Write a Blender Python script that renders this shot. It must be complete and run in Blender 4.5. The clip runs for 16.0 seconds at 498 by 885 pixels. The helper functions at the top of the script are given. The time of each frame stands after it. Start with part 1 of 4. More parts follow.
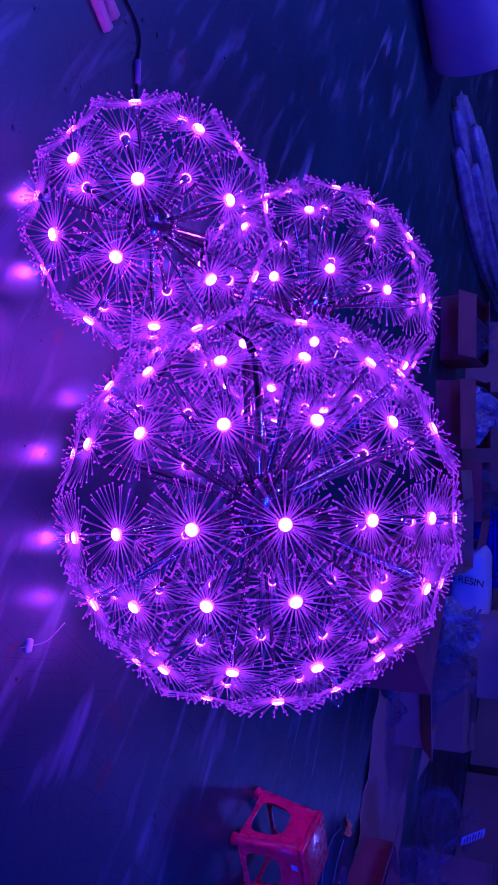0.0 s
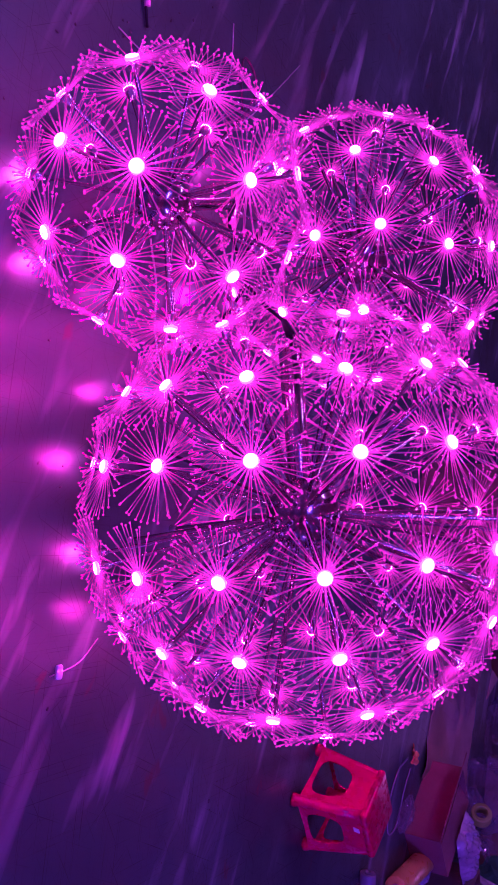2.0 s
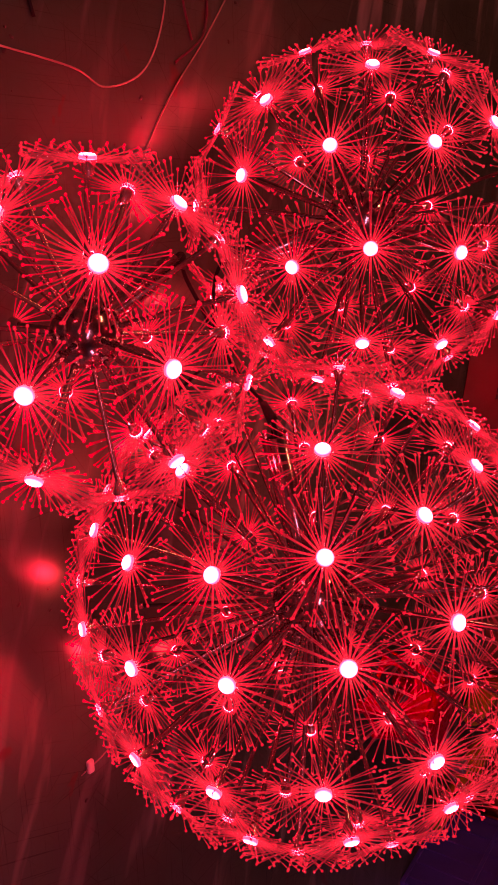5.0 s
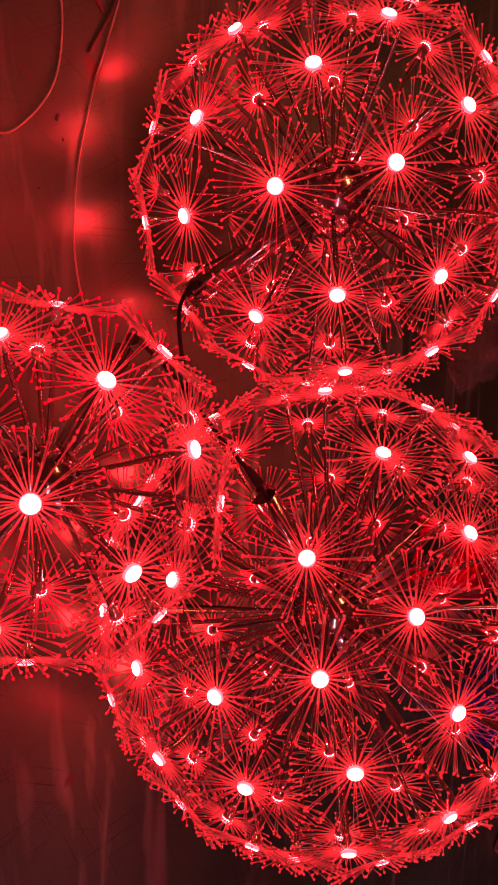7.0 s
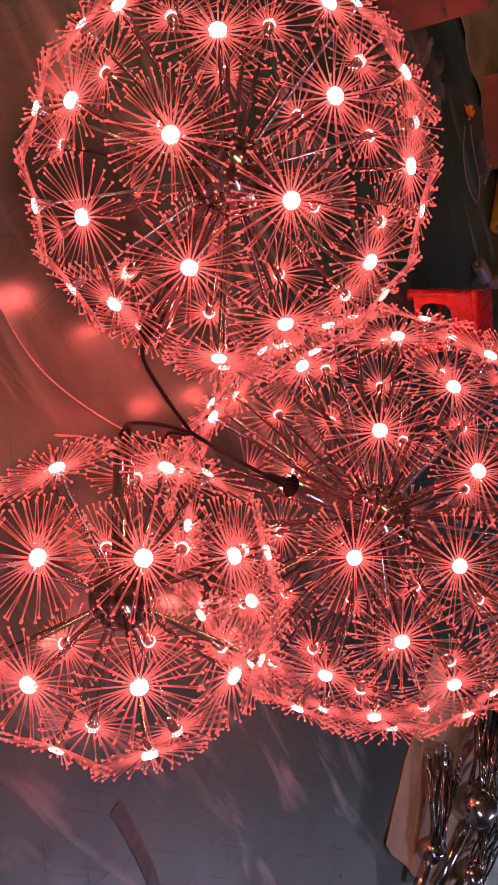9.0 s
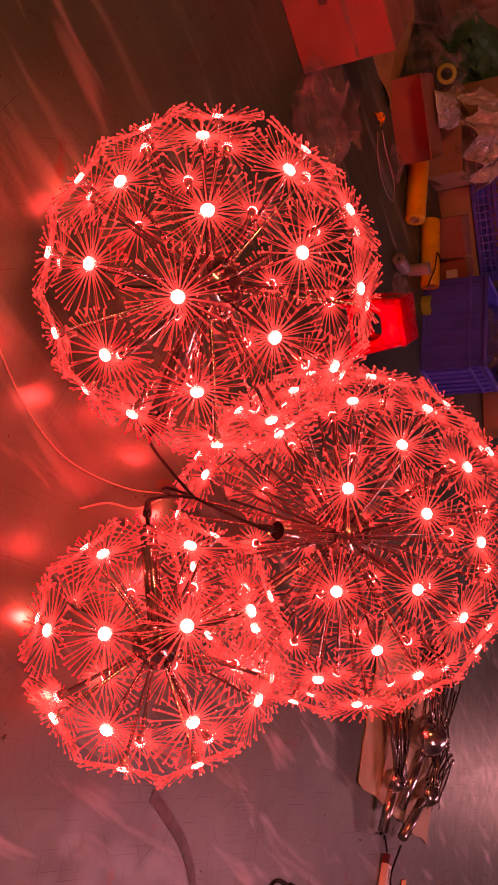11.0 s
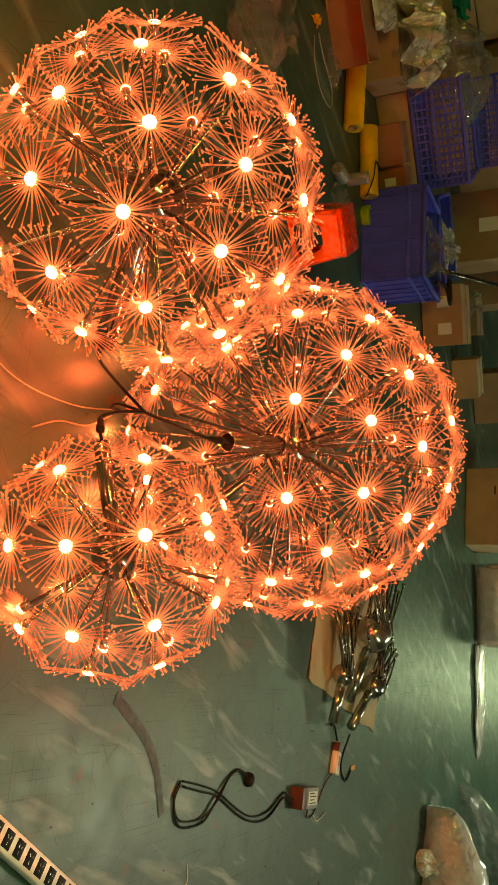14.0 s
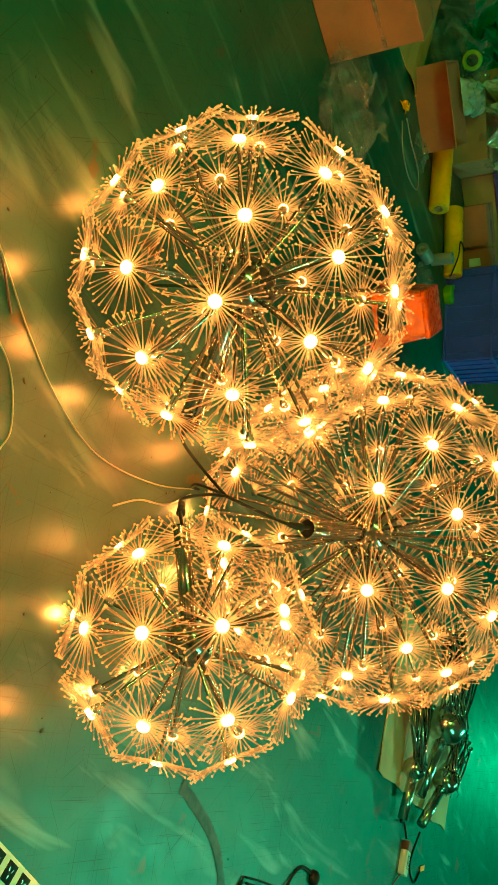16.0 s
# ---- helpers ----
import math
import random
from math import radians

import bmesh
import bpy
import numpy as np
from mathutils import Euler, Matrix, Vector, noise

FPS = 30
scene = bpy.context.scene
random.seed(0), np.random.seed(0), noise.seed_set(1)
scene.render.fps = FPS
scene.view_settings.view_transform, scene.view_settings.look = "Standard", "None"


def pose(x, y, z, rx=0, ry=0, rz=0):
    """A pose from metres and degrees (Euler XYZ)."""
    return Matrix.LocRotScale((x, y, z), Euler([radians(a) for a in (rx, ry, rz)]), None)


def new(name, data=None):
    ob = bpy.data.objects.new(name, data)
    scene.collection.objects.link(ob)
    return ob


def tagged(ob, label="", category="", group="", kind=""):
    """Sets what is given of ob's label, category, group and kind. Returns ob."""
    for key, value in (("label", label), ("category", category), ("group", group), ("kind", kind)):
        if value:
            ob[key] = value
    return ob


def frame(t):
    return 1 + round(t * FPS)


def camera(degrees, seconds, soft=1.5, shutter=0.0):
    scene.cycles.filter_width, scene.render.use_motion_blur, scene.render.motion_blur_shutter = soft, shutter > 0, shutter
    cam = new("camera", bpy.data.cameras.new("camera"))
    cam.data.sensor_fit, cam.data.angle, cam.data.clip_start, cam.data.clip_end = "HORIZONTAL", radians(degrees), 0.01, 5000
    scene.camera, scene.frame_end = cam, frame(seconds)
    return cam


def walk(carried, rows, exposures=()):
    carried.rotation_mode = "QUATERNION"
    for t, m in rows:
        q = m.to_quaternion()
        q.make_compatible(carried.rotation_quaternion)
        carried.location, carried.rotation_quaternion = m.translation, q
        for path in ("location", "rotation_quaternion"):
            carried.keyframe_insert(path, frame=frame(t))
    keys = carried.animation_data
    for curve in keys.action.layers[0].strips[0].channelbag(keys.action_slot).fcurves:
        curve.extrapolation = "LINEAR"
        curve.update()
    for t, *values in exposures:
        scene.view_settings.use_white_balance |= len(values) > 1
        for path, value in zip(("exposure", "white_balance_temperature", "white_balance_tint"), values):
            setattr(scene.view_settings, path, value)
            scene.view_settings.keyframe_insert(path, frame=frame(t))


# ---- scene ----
# camera: hand-held, turned on its side, circling three lamps on the floor
cam = camera(32.65, 16.0, soft=1.6)
PATH = (
    (0, -1.3112, 1.5025, 1.3290, 0.36, -65.46, -44.58),
    (0.5, -1.2456, 1.5509, 1.3152, -0.64, -65.42, -45.62),
    (1, -1.1463, 1.5812, 1.2989, -0.98, -64.48, -47.89),
    (1.5, -1.0228, 1.5436, 1.2923, -2.61, -63.65, -47.86),
    (2, -0.9028, 1.5221, 1.2802, -4.55, -60.86, -49.14),
    (2.5, -0.7382, 1.5576, 1.2929, -7.19, -59.12, -50.44),
    (3, -0.5624, 1.6094, 1.3054, -8.73, -59.86, -54.64),
    (3.5, -0.4674, 1.6202, 1.2769, -10.34, -59.22, -53.06),
    (3.7, -0.4113, 1.6044, 1.2654, -11.32, -58.51, -52.08),
    (5.8, 0.1999, 1.6235, 1.2699, -11.37, -56.30, -71.66),
    (6, 0.2545, 1.6063, 1.2549, -12.00, -56.25, -71.52),
    (6.5, 0.4166, 1.5336, 1.2427, -13.45, -54.38, -74.07),
    (7, 0.6111, 1.5619, 1.2688, -15.56, -54.69, -81.30),
    (7.5, 0.7738, 1.5890, 1.2864, -10.62, -55.87, -93.54),
    (8, 0.9030, 1.4855, 1.2865, -6.33, -55.98, -101.85),
    (8.5, 1.0274, 1.4177, 1.2924, -2.90, -55.78, -114.53),
    (8.7, 1.1059, 1.4296, 1.2920, -1.70, -55.99, -119.90),
    (10.8, 1.7024, 1.6025, 1.3706, 5.21, -61.75, -135.40),
    (11, 1.7123, 1.6066, 1.3723, 5.15, -62.32, -135.57),
    (11.5, 1.6981, 1.6197, 1.3680, 4.62, -62.88, -136.42),
    (12, 1.6905, 1.6407, 1.3690, 4.40, -62.98, -138.09),
    (12.5, 1.7013, 1.6557, 1.3687, 4.08, -63.11, -139.53),
    (13, 1.7261, 1.6642, 1.3837, 4.27, -64.39, -140.61),
    (13.5, 1.7377, 1.6609, 1.3839, 4.21, -65.91, -140.75),
    (14, 1.7427, 1.6499, 1.3779, 3.86, -66.05, -140.43),
    (14.5, 1.7455, 1.6349, 1.3571, 2.66, -65.26, -139.09),
    (15, 1.7484, 1.6198, 1.3399, 2.49, -62.62, -138.43),
    (15.5, 1.7644, 1.6046, 1.3402, 3.01, -61.59, -136.47),
    (16, 1.7703, 1.6038, 1.3430, 3.26, -61.42, -134.85),
)

EXPOSURES = (
    (0.0, -1.9, 3600, 112), (0.5, -1.75, 4100, 148), (1.0, -1.52, 4950, 217), (1.5, -1.2, 5650, 272), (2.0, -1.15, 5850, 276), (2.5, -1.1, 5950, 274), (3.0, -1.1, 6100, 272), (3.5, -1.25, 6800, 268),
    (4.6, -1.6, 11000, 245), (5.8, -1.7, 17500, 215), (7.0, -1.55, 17500, 190), (7.5, -1.35, 12500, 125), (8.0, -1.15, 7500, 45), (8.5, -0.75, 4900, -18), (9.5, -0.5, 9000, 85), (10.8, -0.45, 15500, 140), (11.4, -0.45, 16500, 142), (12.0, -0.5, 18000, 138), (13.0, -0.45, 19500, 105),
    (13.5, -0.28, 19500, 38), (14.0, 0.08, 19500, -55), (14.5, 0.16, 19500, -110), (15.0, 0.36, 12500, -145), (15.5, 0.42, 9800, -168), (16.0, 0.45, 8000, -186))
walk(cam, [(t, pose(*p)) for t, *p in PATH], EXPOSURES)

# ---- light: dim hall, unseen ceiling lamps, two of them added as fill ----
world = bpy.data.worlds.new("world")
world.use_nodes = True
world.node_tree.nodes["Background"].inputs[0].default_value = (0.75, 0.85, 1.0, 1)
world.node_tree.nodes["Background"].inputs[1].default_value = 0.15
scene.world = world


def area_lamp(name, m, sx, sy, power, color):
    d = bpy.data.lights.new(name, "AREA")
    d.shape, d.size, d.size_y, d.energy, d.color = "RECTANGLE", sx, sy, power, color
    ob = new(name, d)
    ob.matrix_world = m
    return ob


LAMP = (1.0, 0.12, 0.095)      # colour of the light-emitting diodes


# ---- materials ----
def material(name, color, rough=0.5, metal=0.0, vary=0.25, scale=8.0, bump=0.1, coat=0.0, detail=40.0, tint=None, spread=0.06):
    """A principled surface with blotches (scale) and grain (detail), rougher and paler where it is worn."""
    m = bpy.data.materials.new(name)
    m.use_nodes = True
    nt = m.node_tree
    bs = nt.nodes["Principled BSDF"]
    tc = nt.nodes.new("ShaderNodeTexCoord")
    n1 = nt.nodes.new("ShaderNodeTexNoise")
    n1.inputs["Scale"].default_value, n1.inputs["Detail"].default_value = scale, 6
    n2 = nt.nodes.new("ShaderNodeTexNoise")
    n2.inputs["Scale"].default_value, n2.inputs["Detail"].default_value = detail, 4
    info = nt.nodes.new("ShaderNodeObjectInfo")
    for n in (n1, n2):
        nt.links.new(tc.outputs["Object"], n.inputs["Vector"])
    ramp = nt.nodes.new("ShaderNodeValToRGB")
    lo = tuple(c * (1 - vary) for c in color)
    hi = tint or tuple(min(1, c * (1 + vary)) for c in color)
    ramp.color_ramp.elements[0].color, ramp.color_ramp.elements[1].color = (*lo, 1), (*hi, 1)
    ramp.color_ramp.elements[0].position, ramp.color_ramp.elements[1].position = 0.3, 0.7
    nt.links.new(n1.outputs["Fac"], ramp.inputs["Fac"])
    hsv = nt.nodes.new("ShaderNodeHueSaturation")
    mr = nt.nodes.new("ShaderNodeMapRange")
    mr.inputs["To Min"].default_value, mr.inputs["To Max"].default_value = 1 - spread * 2, 1 + spread * 2
    nt.links.new(info.outputs["Random"], mr.inputs["Value"])
    nt.links.new(mr.outputs["Result"], hsv.inputs["Value"])
    nt.links.new(ramp.outputs["Color"], hsv.inputs["Color"])
    nt.links.new(hsv.outputs["Color"], bs.inputs["Base Color"])
    rr = nt.nodes.new("ShaderNodeMapRange")
    rr.inputs["To Min"].default_value, rr.inputs["To Max"].default_value = max(0.03, rough - 0.12), min(1, rough + 0.12)
    nt.links.new(n2.outputs["Fac"], rr.inputs["Value"])
    nt.links.new(rr.outputs["Result"], bs.inputs["Roughness"])
    bs.inputs["Metallic"].default_value = metal
    bs.inputs["Coat Weight"].default_value = coat
    if bump:
        b = nt.nodes.new("ShaderNodeBump")
        b.inputs["Strength"].default_value, b.inputs["Distance"].default_value = bump, 0.004
        nt.links.new(n2.outputs["Fac"], b.inputs["Height"])
        nt.links.new(b.outputs["Normal"], bs.inputs["Normal"])
    return m


def film_material(name, color, clear, rough=0.12, crease=1.0):
    """Thin plastic film: mostly see-through, with glossy creases."""
    m = bpy.data.materials.new(name)
    m.use_nodes = True
    nt = m.node_tree
    out, bs = nt.nodes["Material Output"], nt.nodes["Principled BSDF"]
    bs.inputs["Base Color"].default_value = (*color, 1)
    bs.inputs["Roughness"].default_value = rough
    bs.inputs["Specular IOR Level"].default_value = 1.0
    bs.inputs["Coat Weight"].default_value, bs.inputs["Coat Roughness"].default_value = 0.6, 0.05
    tc = nt.nodes.new("ShaderNodeTexCoord")
    warp = nt.nodes.new("ShaderNodeTexNoise")
    warp.inputs["Scale"].default_value, warp.inputs["Detail"].default_value = 7, 2
    add = nt.nodes.new("ShaderNodeVectorMath")
    add.operation = "MULTIPLY_ADD"
    add.inputs[1].default_value = (0.22, 0.22, 0.22)
    nt.links.new(tc.outputs["Object"], warp.inputs["Vector"])
    nt.links.new(warp.outputs["Color"], add.inputs[0])
    nt.links.new(tc.outputs["Object"], add.inputs[2])
    heights = []
    for scale in (9.0, 23.0):
        v = nt.nodes.new("ShaderNodeTexVoronoi")
        v.inputs["Scale"].default_value = scale
        nt.links.new(add.outputs[0], v.inputs["Vector"])
        heights.append(v.outputs["Distance"])
    sm = nt.nodes.new("ShaderNodeMath")
    sm.operation = "MULTIPLY_ADD"
    sm.inputs[1].default_value = 0.45
    nt.links.new(heights[1], sm.inputs[0])
    nt.links.new(heights[0], sm.inputs[2])
    bp = nt.nodes.new("ShaderNodeBump")
    bp.inputs["Strength"].default_value, bp.inputs["Distance"].default_value = crease, 0.02
    nt.links.new(sm.outputs[0], bp.inputs["Height"])
    nt.links.new(bp.outputs["Normal"], bs.inputs["Normal"])
    cloud = nt.nodes.new("ShaderNodeTexNoise")
    cloud.inputs["Scale"].default_value, cloud.inputs["Detail"].default_value = 9, 5
    nt.links.new(add.outputs[0], cloud.inputs["Vector"])
    mr = nt.nodes.new("ShaderNodeMapRange")
    mr.inputs["From Min"].default_value, mr.inputs["From Max"].default_value = 0.35, 0.68
    mr.inputs["To Min"].default_value, mr.inputs["To Max"].default_value = max(0, 1 - clear - 0.15), min(1, 1 - clear + 0.25)
    nt.links.new(cloud.outputs["Fac"], mr.inputs["Value"])
    mix, tr = nt.nodes.new("ShaderNodeMixShader"), nt.nodes.new("ShaderNodeBsdfTransparent")
    nt.links.new(mr.outputs["Result"], mix.inputs[0])
    nt.links.new(tr.outputs[0], mix.inputs[1])
    nt.links.new(bs.outputs[0], mix.inputs[2])
    nt.links.new(mix.outputs[0], out.inputs["Surface"])
    return m


def emitter(name, color, strength):
    m = bpy.data.materials.new(name)
    m.use_nodes = True
    bs = m.node_tree.nodes["Principled BSDF"]
    bs.inputs["Base Color"].default_value = (0.8, 0.8, 0.8, 1)
    bs.inputs["Emission Color"].default_value = (*color, 1)
    bs.inputs["Emission Strength"].default_value = strength
    return m


def floor_material():
    """Green floor paint, glossy and scratched, with reflected glints painted as pale streaks."""
    m = material("floor_paint", (0.026, 0.064, 0.047), 0.40, 0, 0.35, 1.3, 0.05, 0.0, 9, (0.040, 0.090, 0.069), 0)
    nt = m.node_tree
    bs = nt.nodes["Principled BSDF"]
    tc = nt.nodes.new("ShaderNodeTexCoord")
    masks = []
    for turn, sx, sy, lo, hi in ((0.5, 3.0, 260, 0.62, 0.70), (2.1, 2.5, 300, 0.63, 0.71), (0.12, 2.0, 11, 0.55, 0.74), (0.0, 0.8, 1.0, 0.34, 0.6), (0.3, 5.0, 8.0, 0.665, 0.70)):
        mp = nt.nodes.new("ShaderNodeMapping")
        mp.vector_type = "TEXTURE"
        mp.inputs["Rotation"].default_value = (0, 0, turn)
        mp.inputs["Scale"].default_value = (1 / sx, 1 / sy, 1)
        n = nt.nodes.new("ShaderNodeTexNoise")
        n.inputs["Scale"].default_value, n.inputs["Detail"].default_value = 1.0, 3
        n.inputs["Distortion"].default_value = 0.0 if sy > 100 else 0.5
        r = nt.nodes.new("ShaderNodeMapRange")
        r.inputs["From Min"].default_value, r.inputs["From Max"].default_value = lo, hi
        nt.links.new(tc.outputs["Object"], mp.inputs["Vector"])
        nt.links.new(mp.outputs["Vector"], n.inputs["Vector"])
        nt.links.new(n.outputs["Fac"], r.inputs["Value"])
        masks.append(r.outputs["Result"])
    add = nt.nodes.new("ShaderNodeMath")
    add.operation, add.use_clamp = "ADD", True
    nt.links.new(masks[0], add.inputs[0])
    nt.links.new(masks[1], add.inputs[1])
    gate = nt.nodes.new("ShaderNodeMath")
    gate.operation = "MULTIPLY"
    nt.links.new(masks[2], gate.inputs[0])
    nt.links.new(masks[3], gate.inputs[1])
    h4 = add
    for turn, sx, sy in ((1.1, 4.0, 240), (2.7, 5.0, 280), (1.65, 3.0, 200)):
        mp = nt.nodes.new("ShaderNodeMapping")
        mp.vector_type = "TEXTURE"
        mp.inputs["Rotation"].default_value, mp.inputs["Scale"].default_value = (0, 0, turn), (1 / sx, 1 / sy, 1)
        n = nt.nodes.new("ShaderNodeTexNoise")
        n.inputs["Scale"].default_value, n.inputs["Detail"].default_value = 1.0, 1
        r = nt.nodes.new("ShaderNodeMapRange")
        r.inputs["From Min"].default_value, r.inputs["From Max"].default_value = 0.68, 0.76
        top_ = nt.nodes.new("ShaderNodeMath")
        top_.operation = "MAXIMUM"
        nt.links.new(tc.outputs["Object"], mp.inputs["Vector"])
        nt.links.new(mp.outputs["Vector"], n.inputs["Vector"])
        nt.links.new(n.outputs["Fac"], r.inputs["Value"])
        nt.links.new(h4.outputs[0], top_.inputs[0])
        nt.links.new(r.outputs["Result"], top_.inputs[1])
        h4 = top_
    old = bs.inputs["Base Color"].links[0].from_socket
    mix = nt.nodes.new("ShaderNodeMix")
    mix.data_type = "RGBA"
    mix.inputs["B"].default_value = (0.016, 0.014, 0.012, 1)
    sc = nt.nodes.new("ShaderNodeMath")
    sc.operation = "MULTIPLY"
    sc.inputs[1].default_value = 0.65
    nt.links.new(h4.outputs[0], sc.inputs[0])
    nt.links.new(sc.outputs[0], mix.inputs["Factor"])
    nt.links.new(old, mix.inputs["A"])
    # pale streaks: lamp reflections on the uneven floor, put into its colour
    glint_mix = nt.nodes.new("ShaderNodeMix")
    glint_mix.data_type = "RGBA"
    glint_mix.inputs["B"].default_value = (0.31, 0.33, 0.32, 1)
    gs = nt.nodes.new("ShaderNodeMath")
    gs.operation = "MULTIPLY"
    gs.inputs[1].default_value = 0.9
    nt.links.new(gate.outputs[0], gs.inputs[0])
    nt.links.new(gs.outputs[0], glint_mix.inputs["Factor"])
    nt.links.new(mix.outputs["Result"], glint_mix.inputs["A"])
    # brown stains
    rust = nt.nodes.new("ShaderNodeMix")
    rust.data_type = "RGBA"
    rust.inputs["B"].default_value = (0.075, 0.035, 0.018, 1)
    rs = nt.nodes.new("ShaderNodeMath")
    rs.operation = "MULTIPLY"
    rs.inputs[1].default_value = 0.75
    nt.links.new(masks[4], rs.inputs[0])
    nt.links.new(rs.outputs[0], rust.inputs["Factor"])
    nt.links.new(glint_mix.outputs["Result"], rust.inputs["A"])
    nt.links.new(rust.outputs["Result"], bs.inputs["Base Color"])
    ro = bs.inputs["Roughness"].links[0].from_socket
    ra = nt.nodes.new("ShaderNodeMath")
    ra.operation = "MULTIPLY_ADD"
    ra.inputs[1].default_value = 0.22
    nt.links.new(h4.outputs[0], ra.inputs[0])
    nt.links.new(ro, ra.inputs[2])
    nt.links.new(ra.outputs[0], bs.inputs["Roughness"])
    return m


def filament_material():
    """Clear acrylic threads that carry the diode's light."""
    m = bpy.data.materials.new("lit_acrylic")
    m.use_nodes = True
    nt = m.node_tree
    bs, out = nt.nodes["Principled BSDF"], nt.nodes["Material Output"]
    bs.inputs["Base Color"].default_value = (0.24, 0.24, 0.24, 1)
    bs.inputs["Roughness"].default_value = 0.12
    bs.inputs["Emission Color"].default_value = (*LAMP, 1)
    # light leaks out along the thread, most of it near the diode
    tc, ln, mr = nt.nodes.new("ShaderNodeTexCoord"), nt.nodes.new("ShaderNodeVectorMath"), nt.nodes.new("ShaderNodeMapRange")
    ln.operation = "LENGTH"
    nt.links.new(tc.outputs["Object"], ln.inputs[0])
    nt.links.new(ln.outputs["Value"], mr.inputs["Value"])
    mr.interpolation_type = "SMOOTHERSTEP"
    mr.inputs["From Min"].default_value, mr.inputs["From Max"].default_value = 0.012, 0.075
    mr.inputs["To Min"].default_value, mr.inputs["To Max"].default_value = 1.8, 0.55
    tip, both = nt.nodes.new("ShaderNodeMapRange"), nt.nodes.new("ShaderNodeMath")
    tip.inputs["From Min"].default_value, tip.inputs["From Max"].default_value = 0.085, 0.097
    tip.inputs["To Min"].default_value, tip.inputs["To Max"].default_value = 0.0, 0.85
    nt.links.new(ln.outputs["Value"], tip.inputs["Value"])
    both.operation = "ADD"
    nt.links.new(mr.outputs["Result"], both.inputs[0])
    nt.links.new(tip.outputs["Result"], both.inputs[1])
    nt.links.new(both.outputs[0], bs.inputs["Emission Strength"])
    tr, mix = nt.nodes.new("ShaderNodeBsdfTransparent"), nt.nodes.new("ShaderNodeMixShader")
    mix.inputs[0].default_value = 0.5
    nt.links.new(tr.outputs[0], mix.inputs[1])
    nt.links.new(bs.outputs[0], mix.inputs[2])
    nt.links.new(mix.outputs[0], out.inputs["Surface"])
    return m


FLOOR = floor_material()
WALL = material("wall_plaster", (0.5, 0.5, 0.47), 0.8, 0, 0.12, 0.8, 0.1)
CEIL = material("ceiling_panel", (0.42, 0.42, 0.4), 0.8, 0, 0.1, 0.6, 0.1)
CHROME = material("chrome", (0.62, 0.6, 0.58), 0.16, 1.0, 0.08, 20, 0.02)
DARKCHROME = material("dark_chrome", (0.36, 0.34, 0.33), 0.14, 1.0, 0.1, 20, 0.02)
STEEL = material("dark_steel", (0.2, 0.19, 0.18), 0.25, 1.0, 0.15, 20, 0.02)
FILAMENT = filament_material()
LED = emitter("diode_face", LAMP, 220.0)
nt = LED.node_tree
tc, ln, mr = nt.nodes.new("ShaderNodeTexCoord"), nt.nodes.new("ShaderNodeVectorMath"), nt.nodes.new("ShaderNodeMapRange")
ln.operation, mr.interpolation_type = "LENGTH", "SMOOTHSTEP"
nt.links.new(tc.outputs["Object"], ln.inputs[0])
nt.links.new(ln.outputs["Value"], mr.inputs["Value"])
mr.inputs["From Min"].default_value, mr.inputs["From Max"].default_value = 0.0095, 0.0144
mr.inputs["To Min"].default_value, mr.inputs["To Max"].default_value = 540.0, 12.0
nt.links.new(mr.outputs["Result"], nt.nodes["Principled BSDF"].inputs["Emission Strength"])
BLACK = material("black_rubber", (0.008, 0.008, 0.009), 0.6, 0, 0.3, 30, 0.1)
BLACK.node_tree.nodes["Principled BSDF"].inputs["Specular IOR Level"].default_value = 0.2
WHITE = material("white_plastic", (0.72, 0.71, 0.68), 0.35, 0, 0.06, 12, 0.03)
WIRE = material("clear_wire", (0.42, 0.33, 0.28), 0.35, 0, 0.2, 30, 0.03)
CARTON = material("corrugated_cardboard", (0.33, 0.22, 0.13), 0.8, 0, 0.16, 5, 0.25, 0, 90, None, 0.12)
CARTON_PALE = material("pale_cardboard", (0.44, 0.33, 0.21), 0.8, 0, 0.12, 5, 0.25, 0, 90, None, 0.05)
CARTON_RED = material("reddish_cardboard", (0.25, 0.105, 0.07), 0.75, 0, 0.16, 5, 0.25, 0, 90, None, 0.05)
RED = material("red_plastic", (0.62, 0.02, 0.022), 0.28, 0, 0.1, 9, 0.04, 0.3)
BLUE = material("blue_plastic", (0.04, 0.06, 0.5), 0.42, 0, 0.2, 6, 0.06)
YELLOW = material("yellow_film_roll", (0.65, 0.40, 0.05), 0.3, 0, 0.15, 7, 0.1)
GREEN = material("green_cloth", (0.01, 0.16, 0.09), 0.85, 0, 0.3, 9, 0.4)
LIME = material("green_tape", (0.22, 0.34, 0.05), 0.4, 0, 0.1, 9, 0.05)
GREY = material("grey_metal_case", (0.25, 0.24, 0.26), 0.45, 0.2, 0.1, 9, 0.05)
MAROON = material("maroon_plastic", (0.10, 0.032, 0.038), 0.45, 0, 0.1, 9, 0.05)
ORANGE = material("orange_plastic", (0.85, 0.28, 0.03), 0.45, 0, 0.15, 20, 0.05)
TAPE = material("worn_grey_tape", (0.035, 0.040, 0.036), 0.55, 0, 0.5, 22, 0.3)
FOAM = material("grey_foam_roll", (0.42, 0.41, 0.42), 0.75, 0, 0.1, 4, 0.2)
PAPER = material("white_paper", (0.75, 0.74, 0.7), 0.7, 0, 0.05, 9, 0.05)
INK = material("dark_print", (0.05, 0.045, 0.04), 0.7, 0, 0.2, 9, 0.0)
